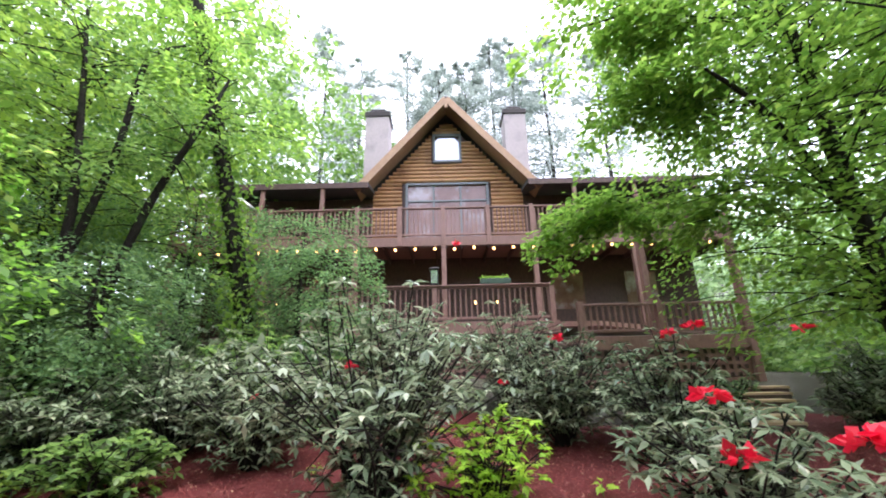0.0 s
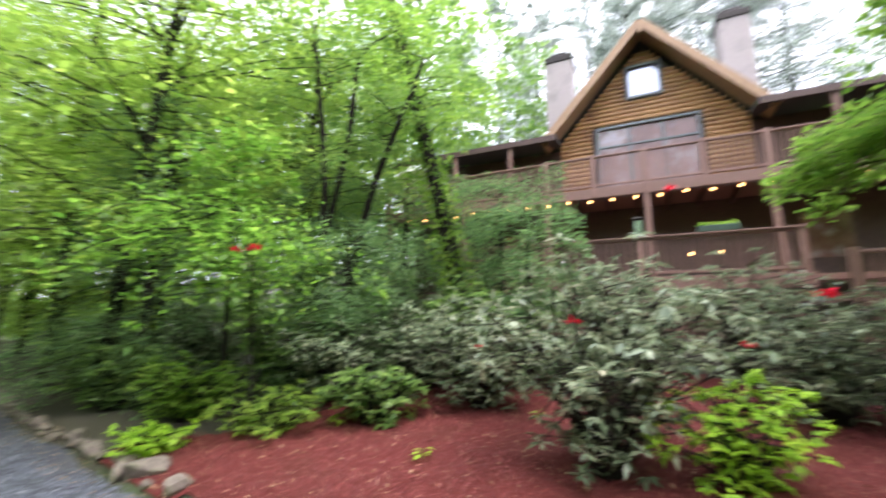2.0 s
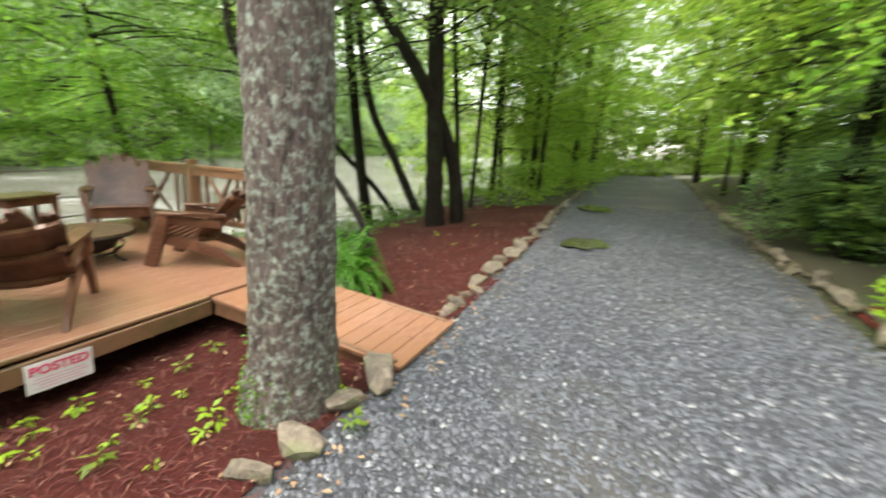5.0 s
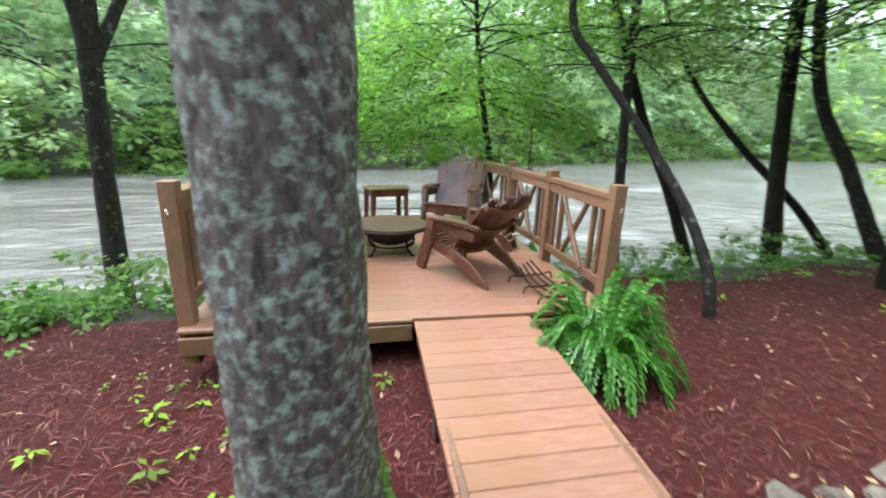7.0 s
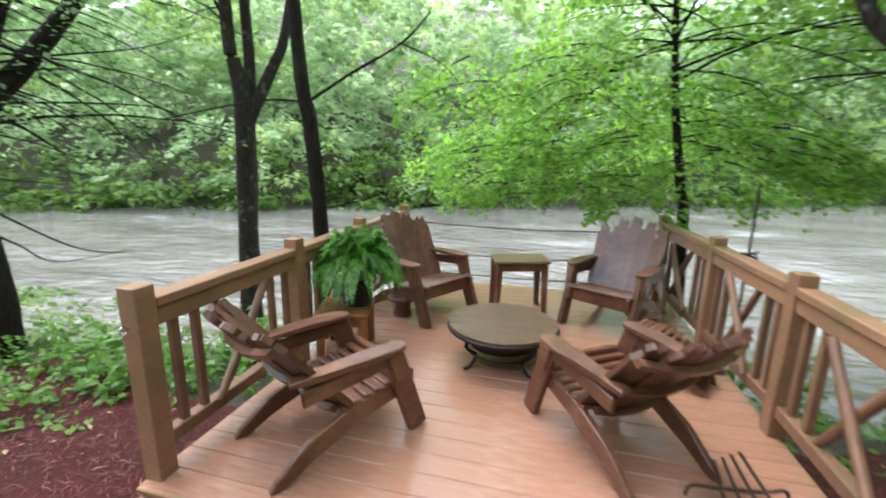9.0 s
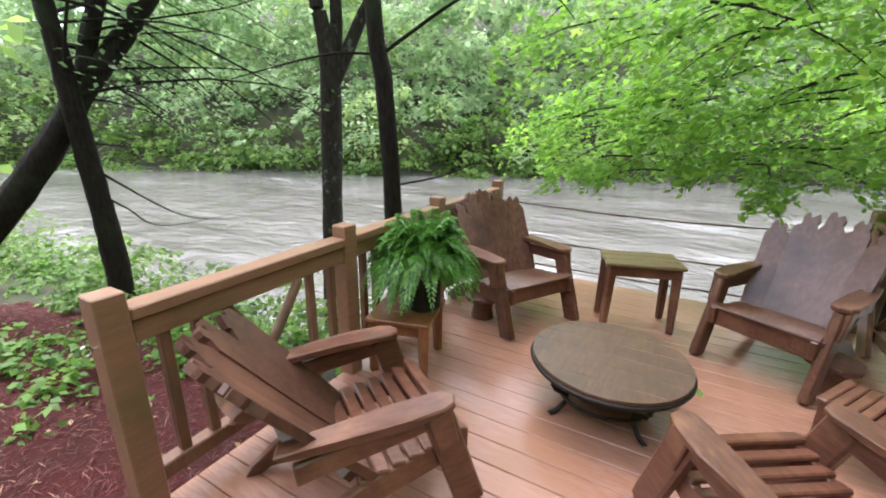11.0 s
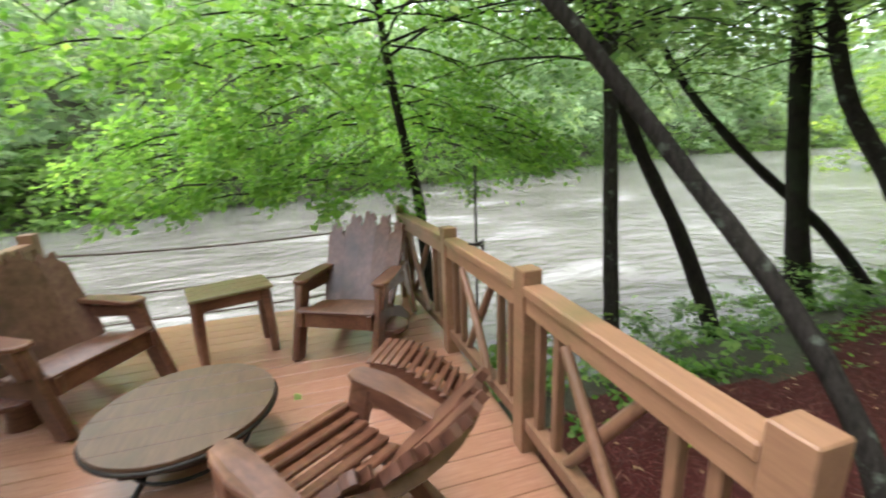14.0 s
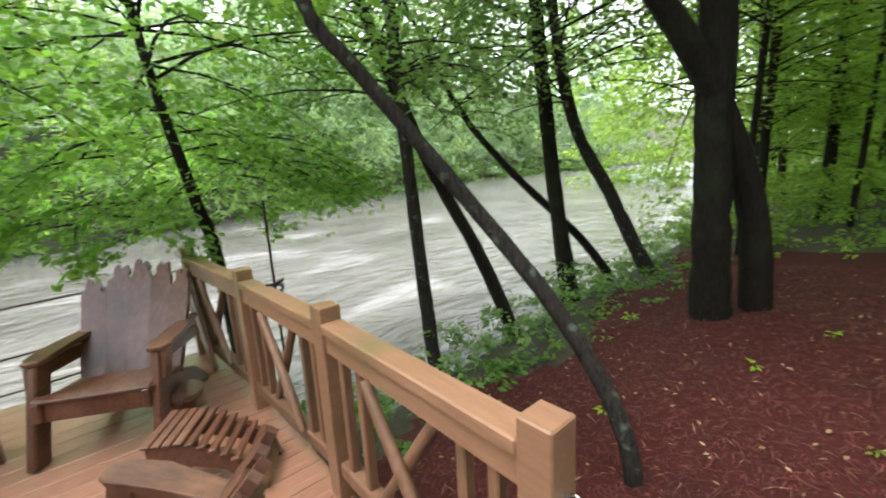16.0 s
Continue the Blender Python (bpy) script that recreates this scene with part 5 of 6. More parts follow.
woods("woods at the end of the drive", lambda r, n: (r.uniform(-26, 18, n), r.uniform(40, 60, n)), 103, 1800, 32, 0.45, (1.4, 3.4), "beech", lambda r, n: r.uniform(0.2, 24, n))
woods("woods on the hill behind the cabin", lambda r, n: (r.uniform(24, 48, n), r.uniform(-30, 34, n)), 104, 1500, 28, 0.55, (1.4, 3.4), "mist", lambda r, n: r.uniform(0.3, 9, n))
woods("woods beside the cabin", lambda r, n: (r.uniform(9, 24, n), r.uniform(-30, -11, n)), 105, 1100, 28, 0.36, (1.2, 2.8), "woods", lambda r, n: r.uniform(0.3, 13, n))
woods("leafy woods where the drive bends away", lambda r, n: (r.uniform(-13, 9, n), r.uniform(42, 56, n)), 114, 800, 32, 0.40, (1.2, 3.0), "beech", lambda r, n: r.uniform(0.1, 9, n))
woods("woods behind the start of the drive", lambda r, n: (r.uniform(-5, 12, n), r.uniform(-34, -10, n)), 106, 260, 24, 0.5, (1.2, 3.0), "woods", lambda r, n: r.uniform(0.3, 11, n))
woods("woods along the near bank upstream", lambda r, n: (r.uniform(-9, -2.5, n), r.uniform(24, 60, n)), 110, 700, 40, 0.24, (1.0, 2.6), "beech", lambda r, n: r.uniform(0.3, 13, n))
woods("leafy boughs along the river side of the drive", lambda r, n: (r.uniform(-6.8, -3.5, n), r.uniform(16.5, 42, n)), 118, 260, 46, 0.13, (0.8, 2.0), "beech", lambda r, n: r.uniform(0.2, 7.5, n))
woods("leafy boughs along the house side of the drive", lambda r, n: (r.uniform(3.2, 6.5, n), r.uniform(15, 38, n)), 119, 280, 46, 0.13, (0.8, 2.0), "beech", lambda r, n: r.uniform(0.6, 8, n))
woods("leafy canopy arching over the drive", lambda r, n: (r.uniform(-4, 4, n), r.uniform(18, 42, n)), 120, 130, 46, 0.13, (0.9, 2.2), "beech", lambda r, n: r.uniform(4.5, 11, n))
woods("leafy canopy above the river-side mulch", lambda r, n: (r.uniform(-5.4, -1.2, n), r.uniform(6.5, 13.5, n)), 121, 210, 60, 0.13, (1.0, 2.2), "woods", lambda r, n: r.uniform(5.2, 9.5, n))
woods("tall leafy crowns beside the cabin", lambda r, n: (r.uniform(9, 19, n), r.uniform(8.5, 22, n)), 122, 420, 40, 0.26, (1.2, 2.8), "woods", lambda r, n: r.uniform(6, 15, n))
woods("tall leafy crowns past the maple", lambda r, n: (r.uniform(9, 17, n), r.uniform(-17, -9.5, n)), 123, 240, 40, 0.26, (1.2, 2.8), "woods", lambda r, n: r.uniform(5, 14, n))
woods("low leafy thicket where the drive ends", lambda r, n: (r.uniform(-9, 7, n), r.uniform(45, 49, n)), 125, 260, 40, 0.22, (0.9, 2.0), "woods", lambda r, n: r.uniform(0.0, 6, n))
woods("grassy weeds on the bank below the slope", lambda r, n: (r.uniform(-6.4, -5.0, n), r.uniform(5.6, 14, n)), 124, 190, 20, 0.08, (0.15, 0.45), "grass", lambda r, n: r.uniform(0.0, 0.12, n))
woods("leafy growth on the slope beside the landing", lambda r, n: (r.uniform(8.5, 20, n), r.uniform(-15, -6.5, n)), 113, 700, 26, 0.2, (0.6, 1.4), "woods", lambda r, n: r.uniform(0.1, 1.3, n))
woods("low leafy growth along the river bank", lambda r, n: ((lambda y: (shore_x(y) + r.normal(0.5, 0.35, n), y))(r.uniform(-12, 40, n))), 107, 900, 24, 0.10, (0.3, 0.8), "woods", lambda r, n: r.uniform(0.1, 0.7, n))
woods("leafy growth on the bank past the mulch", lambda r, n: (r.uniform(-7.5, -2.2, n), r.uniform(14.5, 40, n)), 108, 700, 24, 0.14, (0.4, 1.1), "beech", lambda r, n: r.uniform(0.1, 1.4, n))
woods("ferny weeds on the mulch beside the deck", lambda r, n: (r.uniform(-4.4, -3.2, n), r.uniform(-1.6, 0.1, n)), 117, 90, 16, 0.085, (0.15, 0.40), "grass", lambda r, n: r.uniform(0.02, 0.2, n))
woods("grassy weeds on the bank by the deck", lambda r, n: (r.uniform(-6.4, -4.2, n), r.uniform(-5.5, 1.2, n)), 109, 420, 20, 0.09, (0.2, 0.5), "grass", lambda r, n: r.uniform(0.02, 0.25, n))


def pine(x, y, h, seed):
    rng = np.random.default_rng(seed)
    b = gz(x, y)
    t = thing("pine_tree", "tall sparse pine tree on the hill, paled as by mist", "tree", "pines behind the cabin", at=pose(x, y, b))
    h = h * 1.3
    tube("trunk", [(0, 0, -0.3), (0.1, 0, h * 0.5), (0, 0.1, h)], [0.20, 0.15, 0.03], "bark_grey", t, seg=8, n=10)
    n = 90
    z = h * rng.uniform(0.35, 1, n)
    L = (h - z) * 0.22 + rng.uniform(0.5, 1.4, n)
    a = rng.uniform(-math.pi, math.pi, n)
    st = np.stack([0 * z, 0 * z, z], 1)
    v, f = joined([ring_tube(np.array([s, s + [math.cos(h_) * l, math.sin(h_) * l, 0.1 * l]]), [0.035, 0.01], 4) for s, h_, l in zip(st, a, L)])
    tagged(linked("twigwork", np_mesh("twigwork", v, f), "bark_grey", t), kind="stuff")
    p, hd = sprays(st, a, L, 80, rng, 0.5, 0.02, 0.07, np.full(n, 0.12))
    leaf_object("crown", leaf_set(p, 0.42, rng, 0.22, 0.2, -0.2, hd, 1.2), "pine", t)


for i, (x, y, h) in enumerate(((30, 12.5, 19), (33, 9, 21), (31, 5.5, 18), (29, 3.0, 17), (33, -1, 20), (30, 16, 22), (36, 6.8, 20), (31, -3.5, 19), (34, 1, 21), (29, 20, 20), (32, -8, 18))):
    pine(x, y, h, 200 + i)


# ---- shrubs ----
def rhododendron(label, x, y, r, h, stems, whorls, seed, blooms=(), leaf="rhodo", size=0.13, name="rhododendron"):
    rng = np.random.default_rng(seed)
    b = gz(x, y)
    t = thing(name, label, "shrub", at=pose(x, y, b))
    ends, pieces = [], []
    for i in range(stems):
        a = rng.uniform(-math.pi, math.pi)
        d = r * math.sqrt(rng.uniform(0.05, 1))
        top = np.array([math.cos(a) * d, math.sin(a) * d, h * (0.45 + 0.55 * math.sqrt(max(0, 1 - (d / r) ** 2))) * rng.uniform(0.75, 1.1)])
        mid = np.array([math.cos(a) * d * 0.35 + rng.normal(0, 0.08), math.sin(a) * d * 0.35 + rng.normal(0, 0.08), top[2] * 0.5])
        path = smooth_path([(math.cos(a) * 0.06, math.sin(a) * 0.06, -0.05), mid, top], 8)
        pieces.append(ring_tube(path, np.linspace(0.016, 0.005, 8), 5))
        for k in range(max(1, whorls // stems)):
            u = rng.uniform(0.35, 1)
            p = path[int(u * 7)] + rng.normal(0, 1, 3) * np.array([0.17, 0.17, 0.12]) * (0.4 + r * 0.5)
            p[2] = max(p[2], 0.08)
            pieces.append(ring_tube(np.array([path[int(u * 7)], p]), [0.006, 0.004], 4))
            ends.append(p)
        ends.append(top)
    v, f = joined(pieces)
    tagged(linked("stemwork", np_mesh("stemwork", v, f), "bark", t), kind="stuff")
    ends = np.array(ends)
    m = 8
    a = (np.arange(m) * 2 * math.pi / m)[None] + rng.uniform(0, 6, len(ends))[:, None]
    leaf_object("foliage", leaf_set(np.repeat(ends, m, 0), size, rng, 0.33 if leaf == "rhodo" else 0.55, 0.75, 0.18, a.ravel(), 0.25), leaf, t)
    for p in blooms:
        blossom(t, np.subtract(p[:3], (x, y, b)), rng, p[3] if len(p) > 3 else 0.085)
    return t


def blossom(parent, p, rng, r):
    n = 26
    d = rng.normal(0, 1, (n, 3))
    d[:, 2] = np.abs(d[:, 2]) * 0.8
    d /= np.linalg.norm(d, axis=1)[:, None]
    v, f = leaf_set(np.asarray(p)[:3] + d * r * 0.45, r * 0.95, rng, 0.8, 0.1, -0.3, np.arctan2(d[:, 1], d[:, 0]), 0.6)
    leaf_object("blossom", (v, f), "red", parent)


SHRUBS = (
    ("open leggy rhododendron with dark glossy leaves and one red bloom", 4.55, 1.5, 1.35, 2.2, 54, 440, 300, ((4.26, 1.66, 1.79, 0.06),), "rhodo", 0.13),
    ("rhododendron with dull green leaves and sparse red blooms", 7.1, -0.4, 1.2, 1.55, 50, 520, 301, ((6.66, -0.42, 2.16, 0.10), (6.3, 0.35, 1.6, 0.06), (6.6, -1.2, 1.55, 0.06)), "rhodo", 0.13),
    ("rhododendron with large red blooms near the path", 4.3, -1.45, 0.85, 1.05, 34, 220, 302, ((3.96, -1.23, 1.5, 0.11), (3.7, -1.25, 1.12, 0.11)), "rhodo", 0.13),
    ("rhododendron with large red blooms close to the drive", 3.3, -2.1, 0.7, 0.95, 26, 160, 303, ((3.23, -1.68, 1.3, 0.12),), "rhodo", 0.13),
    ("rhododendron with red blooms before the lower landing", 6.25, -1.65, 0.75, 1.5, 32, 260, 304, ((5.92, -1.94, 2.2, 0.10), (5.9, -1.65, 2.12, 0.08), (5.6, -2.9, 2.1, 0.09)), "rhodo", 0.13),
    ("dense grey-green rhododendron by the drive", 5.0, 5.9, 1.1, 1.3, 44, 420, 305, (), "rhodo", 0.13),
    ("dense grey-green rhododendron under the trees", 6.3, 5.2, 1.3, 1.8, 44, 460, 306, (), "rhodo", 0.13),
    ("rhododendron beside the mulch slope", 5.8, 3.6, 1.1, 1.55, 40, 400, 307, ((5.3, 3.3, 1.5, 0.05),), "rhodo", 0.13),
    ("young lime green shrub on the mulch", 4.75, 0.45, 0.75, 0.85, 26, 230, 308, (), "lime", 0.085),
    ("lime green seedlings at the edge of the mulch", 2.62, 6.0, 0.45, 0.30, 16, 80, 309, (), "lime", 0.09),
    ("fresh green undergrowth beside the stones", 3.8, 5.5, 0.85, 0.50, 30, 260, 310, (), "beech", 0.09),
    ("green undergrowth along the drive", 3.4, 7.2, 0.9, 0.9, 32, 340, 311, (), "maple", 0.10),
    ("green undergrowth under the hemlock", 3.0, 9.0, 1.0, 1.1, 32, 360, 312, (), "woods", 0.11),
    ("leafy bush under the twin tree", 5.2, 7.5, 1.4, 1.7, 40, 460, 313, (), "woods", 0.12),
    ("leafy bush before the ivy trunk", 7.2, 4.3, 1.3, 1.9, 40, 460, 314, (), "woods", 0.12),
    ("leafy bush beside the drive further on", 3.5, 12.0, 1.3, 1.6, 32, 400, 315, (), "woods", 0.13),
    ("round clipped shrub before the porch", 8.6, -1.9, 0.6, 0.95, 26, 340, 316, (), "hemlock", 0.07),
    ("round clipped shrub beside the steps", 7.8, -2.9, 0.55, 0.85, 24, 320, 317, (), "hemlock", 0.07),
    ("broad rhododendron before the porch lattice", 8.7, 2.3, 1.4, 2.3, 44, 460, 318, ((8.2, 1.2, 4.2, 0.08),), "rhodo", 0.14),
    ("leafy bush spreading on the mulch", 4.6, 4.6, 0.75, 0.75, 30, 260, 319, (), "woods", 0.10),
    ("dark rhododendron deep in the shrubs", 7.8, 7.0, 1.5, 2.2, 40, 460, 320, (), "rhodo", 0.14),
    ("dark rhododendron beside the drive's bend", 4.6, 9.6, 1.3, 1.7, 36, 420, 321, (), "rhodo", 0.14),
    ("tall twiggy rhododendron near the porch", 9.3, 0.4, 1.2, 2.0, 36, 360, 322, (), "rhodo", 0.13),
    ("low rhododendron beside the garden steps", 7.7, -4.9, 0.8, 1.0, 28, 260, 324, (), "rhodo", 0.13),
    ("twiggy rhododendron on the slope past the steps", 9.4, -6.3, 1.0, 1.2, 30, 280, 325, (), "rhodo", 0.13),
    ("low green bush at the foot of the slope", 6.2, -6.6, 0.8, 0.8, 26, 240, 326, (), "woods", 0.11),
    ("rhododendron past the garden steps", 6.6, -5.2, 1.1, 1.2, 30, 300, 323, ((6.0, -4.9, 2.0, 0.09),), "rhodo", 0.13),
)
for s in SHRUBS:
    rhododendron(*s, "rhododendron" if s[9] == "rhodo" else "shrub")


def hemlock(label, x, y, h, r, seed, n=70, per=110, size=0.075):
    tree(label, bent(x, y, (0, 0), h), [0.10, 0.08, 0.05, 0.01], "bark", "hemlock", n, per, size, (gz(x, y) + 0.3, gz(x, y) + h), seed, (r * 0.6, r), name="hemlock", sag=0.38, wide=0.5, rising=0.12)


hemlock("drooping dark hemlock over the edge of the drive", 3.5, 9.6, 5.5, 2.0, 400, 90)
hemlock("feathery hemlock before the cabin porch", 7.6, 3.6, 3.3, 1.2, 401, 50)
hemlock("dark hemlock among the shrubs", 6.4, 8.8, 5.0, 1.9, 402, 70)
hemlock("dark hemlock deeper in the shrubs", 8.6, 7.6, 5.0, 2.0, 403, 70)
hemlock("feathery hemlock in front of the wing of the cabin", 8.4, 4.6, 4.2, 1.6, 404, 70)
hemlock("spreading young hemlock over the shrubs", 5.6, 6.4, 3.2, 1.5, 405, 60)


def flowering_bough():
    """Bright drooping bough with two red flowers over the drive's edge."""
    rng = np.random.default_rng(450)
    tree("young beech with bright drooping boughs over the drive's edge", [(4.3, 8.0, 0.3), (4.15, 7.8, 1.8), (3.9, 7.5, 3.2), (3.7, 7.3, 4.9)], [0.05, 0.045, 0.035, 0.012], "bark", "fresh", 12, 46, 0.12, (3.2, 4.8), 451, (1.0, 2.0), sag=0.58, toward=(-2.0, 0.8), boughs=[((3.6, 7.2, 3.3), -2.35, 1.2, 1.75, 18), ((3.9, 7.1, 3.25), -1.75, 0.9, 1.65, 16)])
    t = thing("rhododendron", "leggy rhododendron stem with two red blooms", "shrub", at=pose(3.55, 5.67, gz(3.55, 5.67)))
    tube("stem", [(0, 0, 0), (-0.2, -0.1, 1.2), (-0.45, -0.4, 2.25)], [0.02, 0.014, 0.008], "bark", t, n=10)
    blossom(t, (-0.45, -0.40, 2.3), rng, 0.075)
    blossom(t, (-0.62, -0.28, 2.26), rng, 0.06)
    p = rng.normal(0, 0.14, (50, 3)) + np.array([-0.45, -0.35, 2.15])
    leaf_object("foliage", leaf_set(p, 0.12, rng, 0.35, 0.7, 0.2), "rhodo", t)


flowering_bough()


# ---- stones along the drive ----
def stone_mesh(seed, sx, sy, sz):
    rng = np.random.default_rng(seed)
    bm = bmesh.new()
    bmesh.ops.create_icosphere(bm, subdivisions=2, radius=1.0)
    cuts = [Vector(rng.normal(0, 1, 3)).normalized() for _ in range(12)]
    for v in bm.verts:
        p = v.co.copy()
        q = noise.noise(p * 1.1 + Vector((seed * 3.1, 0, 0)))
        for c in cuts:
            d = p.dot(c) - 0.56
            if d > 0:
                p -= c * d
        v.co = Vector((p.x * sx, p.y * sy, p.z * sz)) * (1.3 + 0.22 * q)
        v.co.x = max(-sx * 0.82, min(sx * 0.82, v.co.x))
        v.co.z = max(-sz * 0.75, min(sz * 0.72, v.co.z))
    me = bpy.data.meshes.new("stone")
    bm.to_mesh(me)
    bm.free()
    me.materials.append(M["stone"])
    return me


STONES = [stone_mesh(i, 0.22 + 0.07 * (i % 3), 0.12 + 0.03 * (i % 2), 0.10 + 0.02 * (i % 4)) for i in range(8)]


def edge_stones(label, group, ys, side, off, scale, seed):
    g = random.Random(seed)
    y = ys[0]
    while y < ys[1]:
        k = g.uniform(0.48, 1.2) * scale
        x = float(drive_mid(y)) + side * (off + float(widening(y)) + g.uniform(-0.07, 0.07))
        s = linked("stone", STONES[g.randrange(8)], None)
        s.location = (x, y, gz(x, y) + 0.05 * k)
        s.rotation_euler = (g.uniform(-0.3, 0.3), g.uniform(-0.25, 0.25), 1.57 + g.uniform(-0.6, 0.6))
        s.scale = (k, k, k * g.uniform(0.8, 1.3))
        tagged(s, label, "stone", group)
        y += 0.36 * k + g.uniform(0.0, 0.07)


edge_stones("weathered fieldstone edging the mulch bed", "stones on the house side of the drive", (-3.5, 4.6), 1, 1.74, 0.94, 1)
edge_stones("mossy fieldstone edging the drive", "stones further along the house side", (4.8, 34), 1, 1.86, 0.8, 2)
edge_stones("low flat fieldstone edging the drive", "stones on the river side of the drive", (4.6, 22), -1, 1.78, 0.75, 3)
for i, (x, y, k, lab) in enumerate(((-1.20, 2.60, 0.66, "pale lichen-covered stone at the drive's edge"), (-1.22, 2.97, 0.55, "small dark stone beside the trunk"), (-1.18, 3.27, 0.78, "mossy boulder at the walkway's corner"), (-1.27, 2.34, 0.42, "small grey stone at the drive's edge"))):
    s = linked("stone", STONES[(i * 3 + 1) % 8], None)
    s.location, s.rotation_euler, s.scale = (x, y, gz(x, y) + 0.06), (0.1, 0.1, i * 1.1), (k, k, k * 1.15)
    tagged(s, lab, "stone")


# ---- loose cover ----
def scatter(rng, n, box, keep):
    x, y = rng.uniform(box[0], box[1], n), rng.uniform(box[2], box[3], n)
    k = keep(x, y)
    return x[k], y[k]


def straw(label, box, keep, n, seed, mat="straw"):
    rng = np.random.default_rng(seed)
    x, y = scatter(rng, n, box, keep)
    p = np.stack([x, y, ground_z(x, y) + 0.034 + rng.uniform(0, 0.014, len(x))], 1)
    return leaf_object("straw", leaf_set(p, 0.085, rng, 0.075, 0.75, -0.05), mat, kind="stuff", label=label, category="mulch")


straw("loose red-brown pine straw on the slope", (2.3, 8.5, -5, 6.2), mulch_right, 66000, 500)
straw("loose red pine straw by the river, darkened for tree shade", (-5.6, -1.0, -3, 13), mulch_left, 60000, 501, "shaded_straw")


def litter(label, box, keep, n, size, mat, seed):
    rng = np.random.default_rng(seed)
    x, y = scatter(rng, n, box, keep)
    p = np.stack([x, y, ground_z(x, y) + 0.045], 1)
    return leaf_object("leaf_litter", leaf_set(p, size, rng, 0.5, 0.8, 0.0), mat, kind="stuff", label=label, category="leaf litter")


M["dry"] = leafy("dry_leaf", (0.22, 0.12, 0.06), (0.45, 0.30, 0.18), 0.6, 0.1)
litter("fallen tan leaves on the mulch", (2.3, 8.5, -4, 6.2), mulch_right, 900, 0.05, "dry", 502)
litter("fallen tan leaves on the river-side mulch", (-5.6, -1.0, -1.5, 13), mulch_left, 700, 0.05, "dry", 503)
litter("fallen leaves at the drive's edge", (-1.5, 2.6, 0, 16), lambda x, y: np.abs(np.abs(x - drive_mid(y)) - 1.66 - widening(y)) < 0.28, 4200, 0.045, "dry", 504)


def gravel_chips():
    rng = np.random.default_rng(510)
    n = 96000
    y = np.where(np.arange(n) < 74000, 0.2 + 15 * rng.uniform(0, 1, n) ** 1.8, 0.2 - 6 * rng.uniform(0, 1, n) ** 1.3)
    e = rng.uniform(-1.68, 1.70, n)
    x = drive_mid(y) + e * (1 + widening(y) / 1.7)
    z = ground_z(x, y) + 0.024 + 0.012 * np.cos(e * 2.6)
    c = np.stack([x, y, z], 1)
    r = 0.0125 * rng.uniform(0.6, 1.7, n)
    o = np.array([[1, 0, 0], [0, 1, 0], [-1, 0, 0], [0, -1, 0], [0, 0, 1.0]])
    a = rng.uniform(0, 6.28, n)
    rot = np.stack([np.stack([np.cos(a), -np.sin(a), 0 * a], 1), np.stack([np.sin(a), np.cos(a), 0 * a], 1), np.stack([0 * a, 0 * a, 0 * a + 1], 1)], 1)
    jit = rng.uniform(0.6, 1.35, (n, 5, 1)) * o[None] * r[:, None, None]
    jit[:, 4, :2] += rng.normal(0, 0.4, (n, 2)) * r[:, None]
    v = c[:, None] + np.einsum("nij,nkj->nki", rot, jit)
    f = np.array([[0, 1, 4], [1, 2, 4], [2, 3, 4], [3, 0, 4]])
    F = (np.arange(n) * 5)[:, None, None] + f[None]
    return leaf_object("gravel", (v.reshape(-1, 3), F.reshape(-1, 3)), "chips", kind="stuff", label="loose wet chips of grey crushed stone", category="gravel")


gravel_chips()


def sprout(label, x, y, size, n, seed, leaf="lime"):
    rng = np.random.default_rng(seed)
    b = gz(x, y) + 0.02
    t = thing("seedling", label, "plant", "seedlings in the mulch", at=pose(x, y, b))
    tube("stem", [(0, 0, -0.03), (0.01, 0.01, size * 0.9)], 0.005, "grass", t, seg=5)
    a = np.arange(n) * 2.4 + rng.uniform(0, 6)
    p = np.stack([np.cos(a) * size * 0.25, np.sin(a) * size * 0.25, size * rng.uniform(0.5, 1.1, n)], 1)
    leaf_object("foliage", leaf_set(p, size * 0.85, rng, 0.5, 0.8, 0.15, a, 0.3), leaf, t)


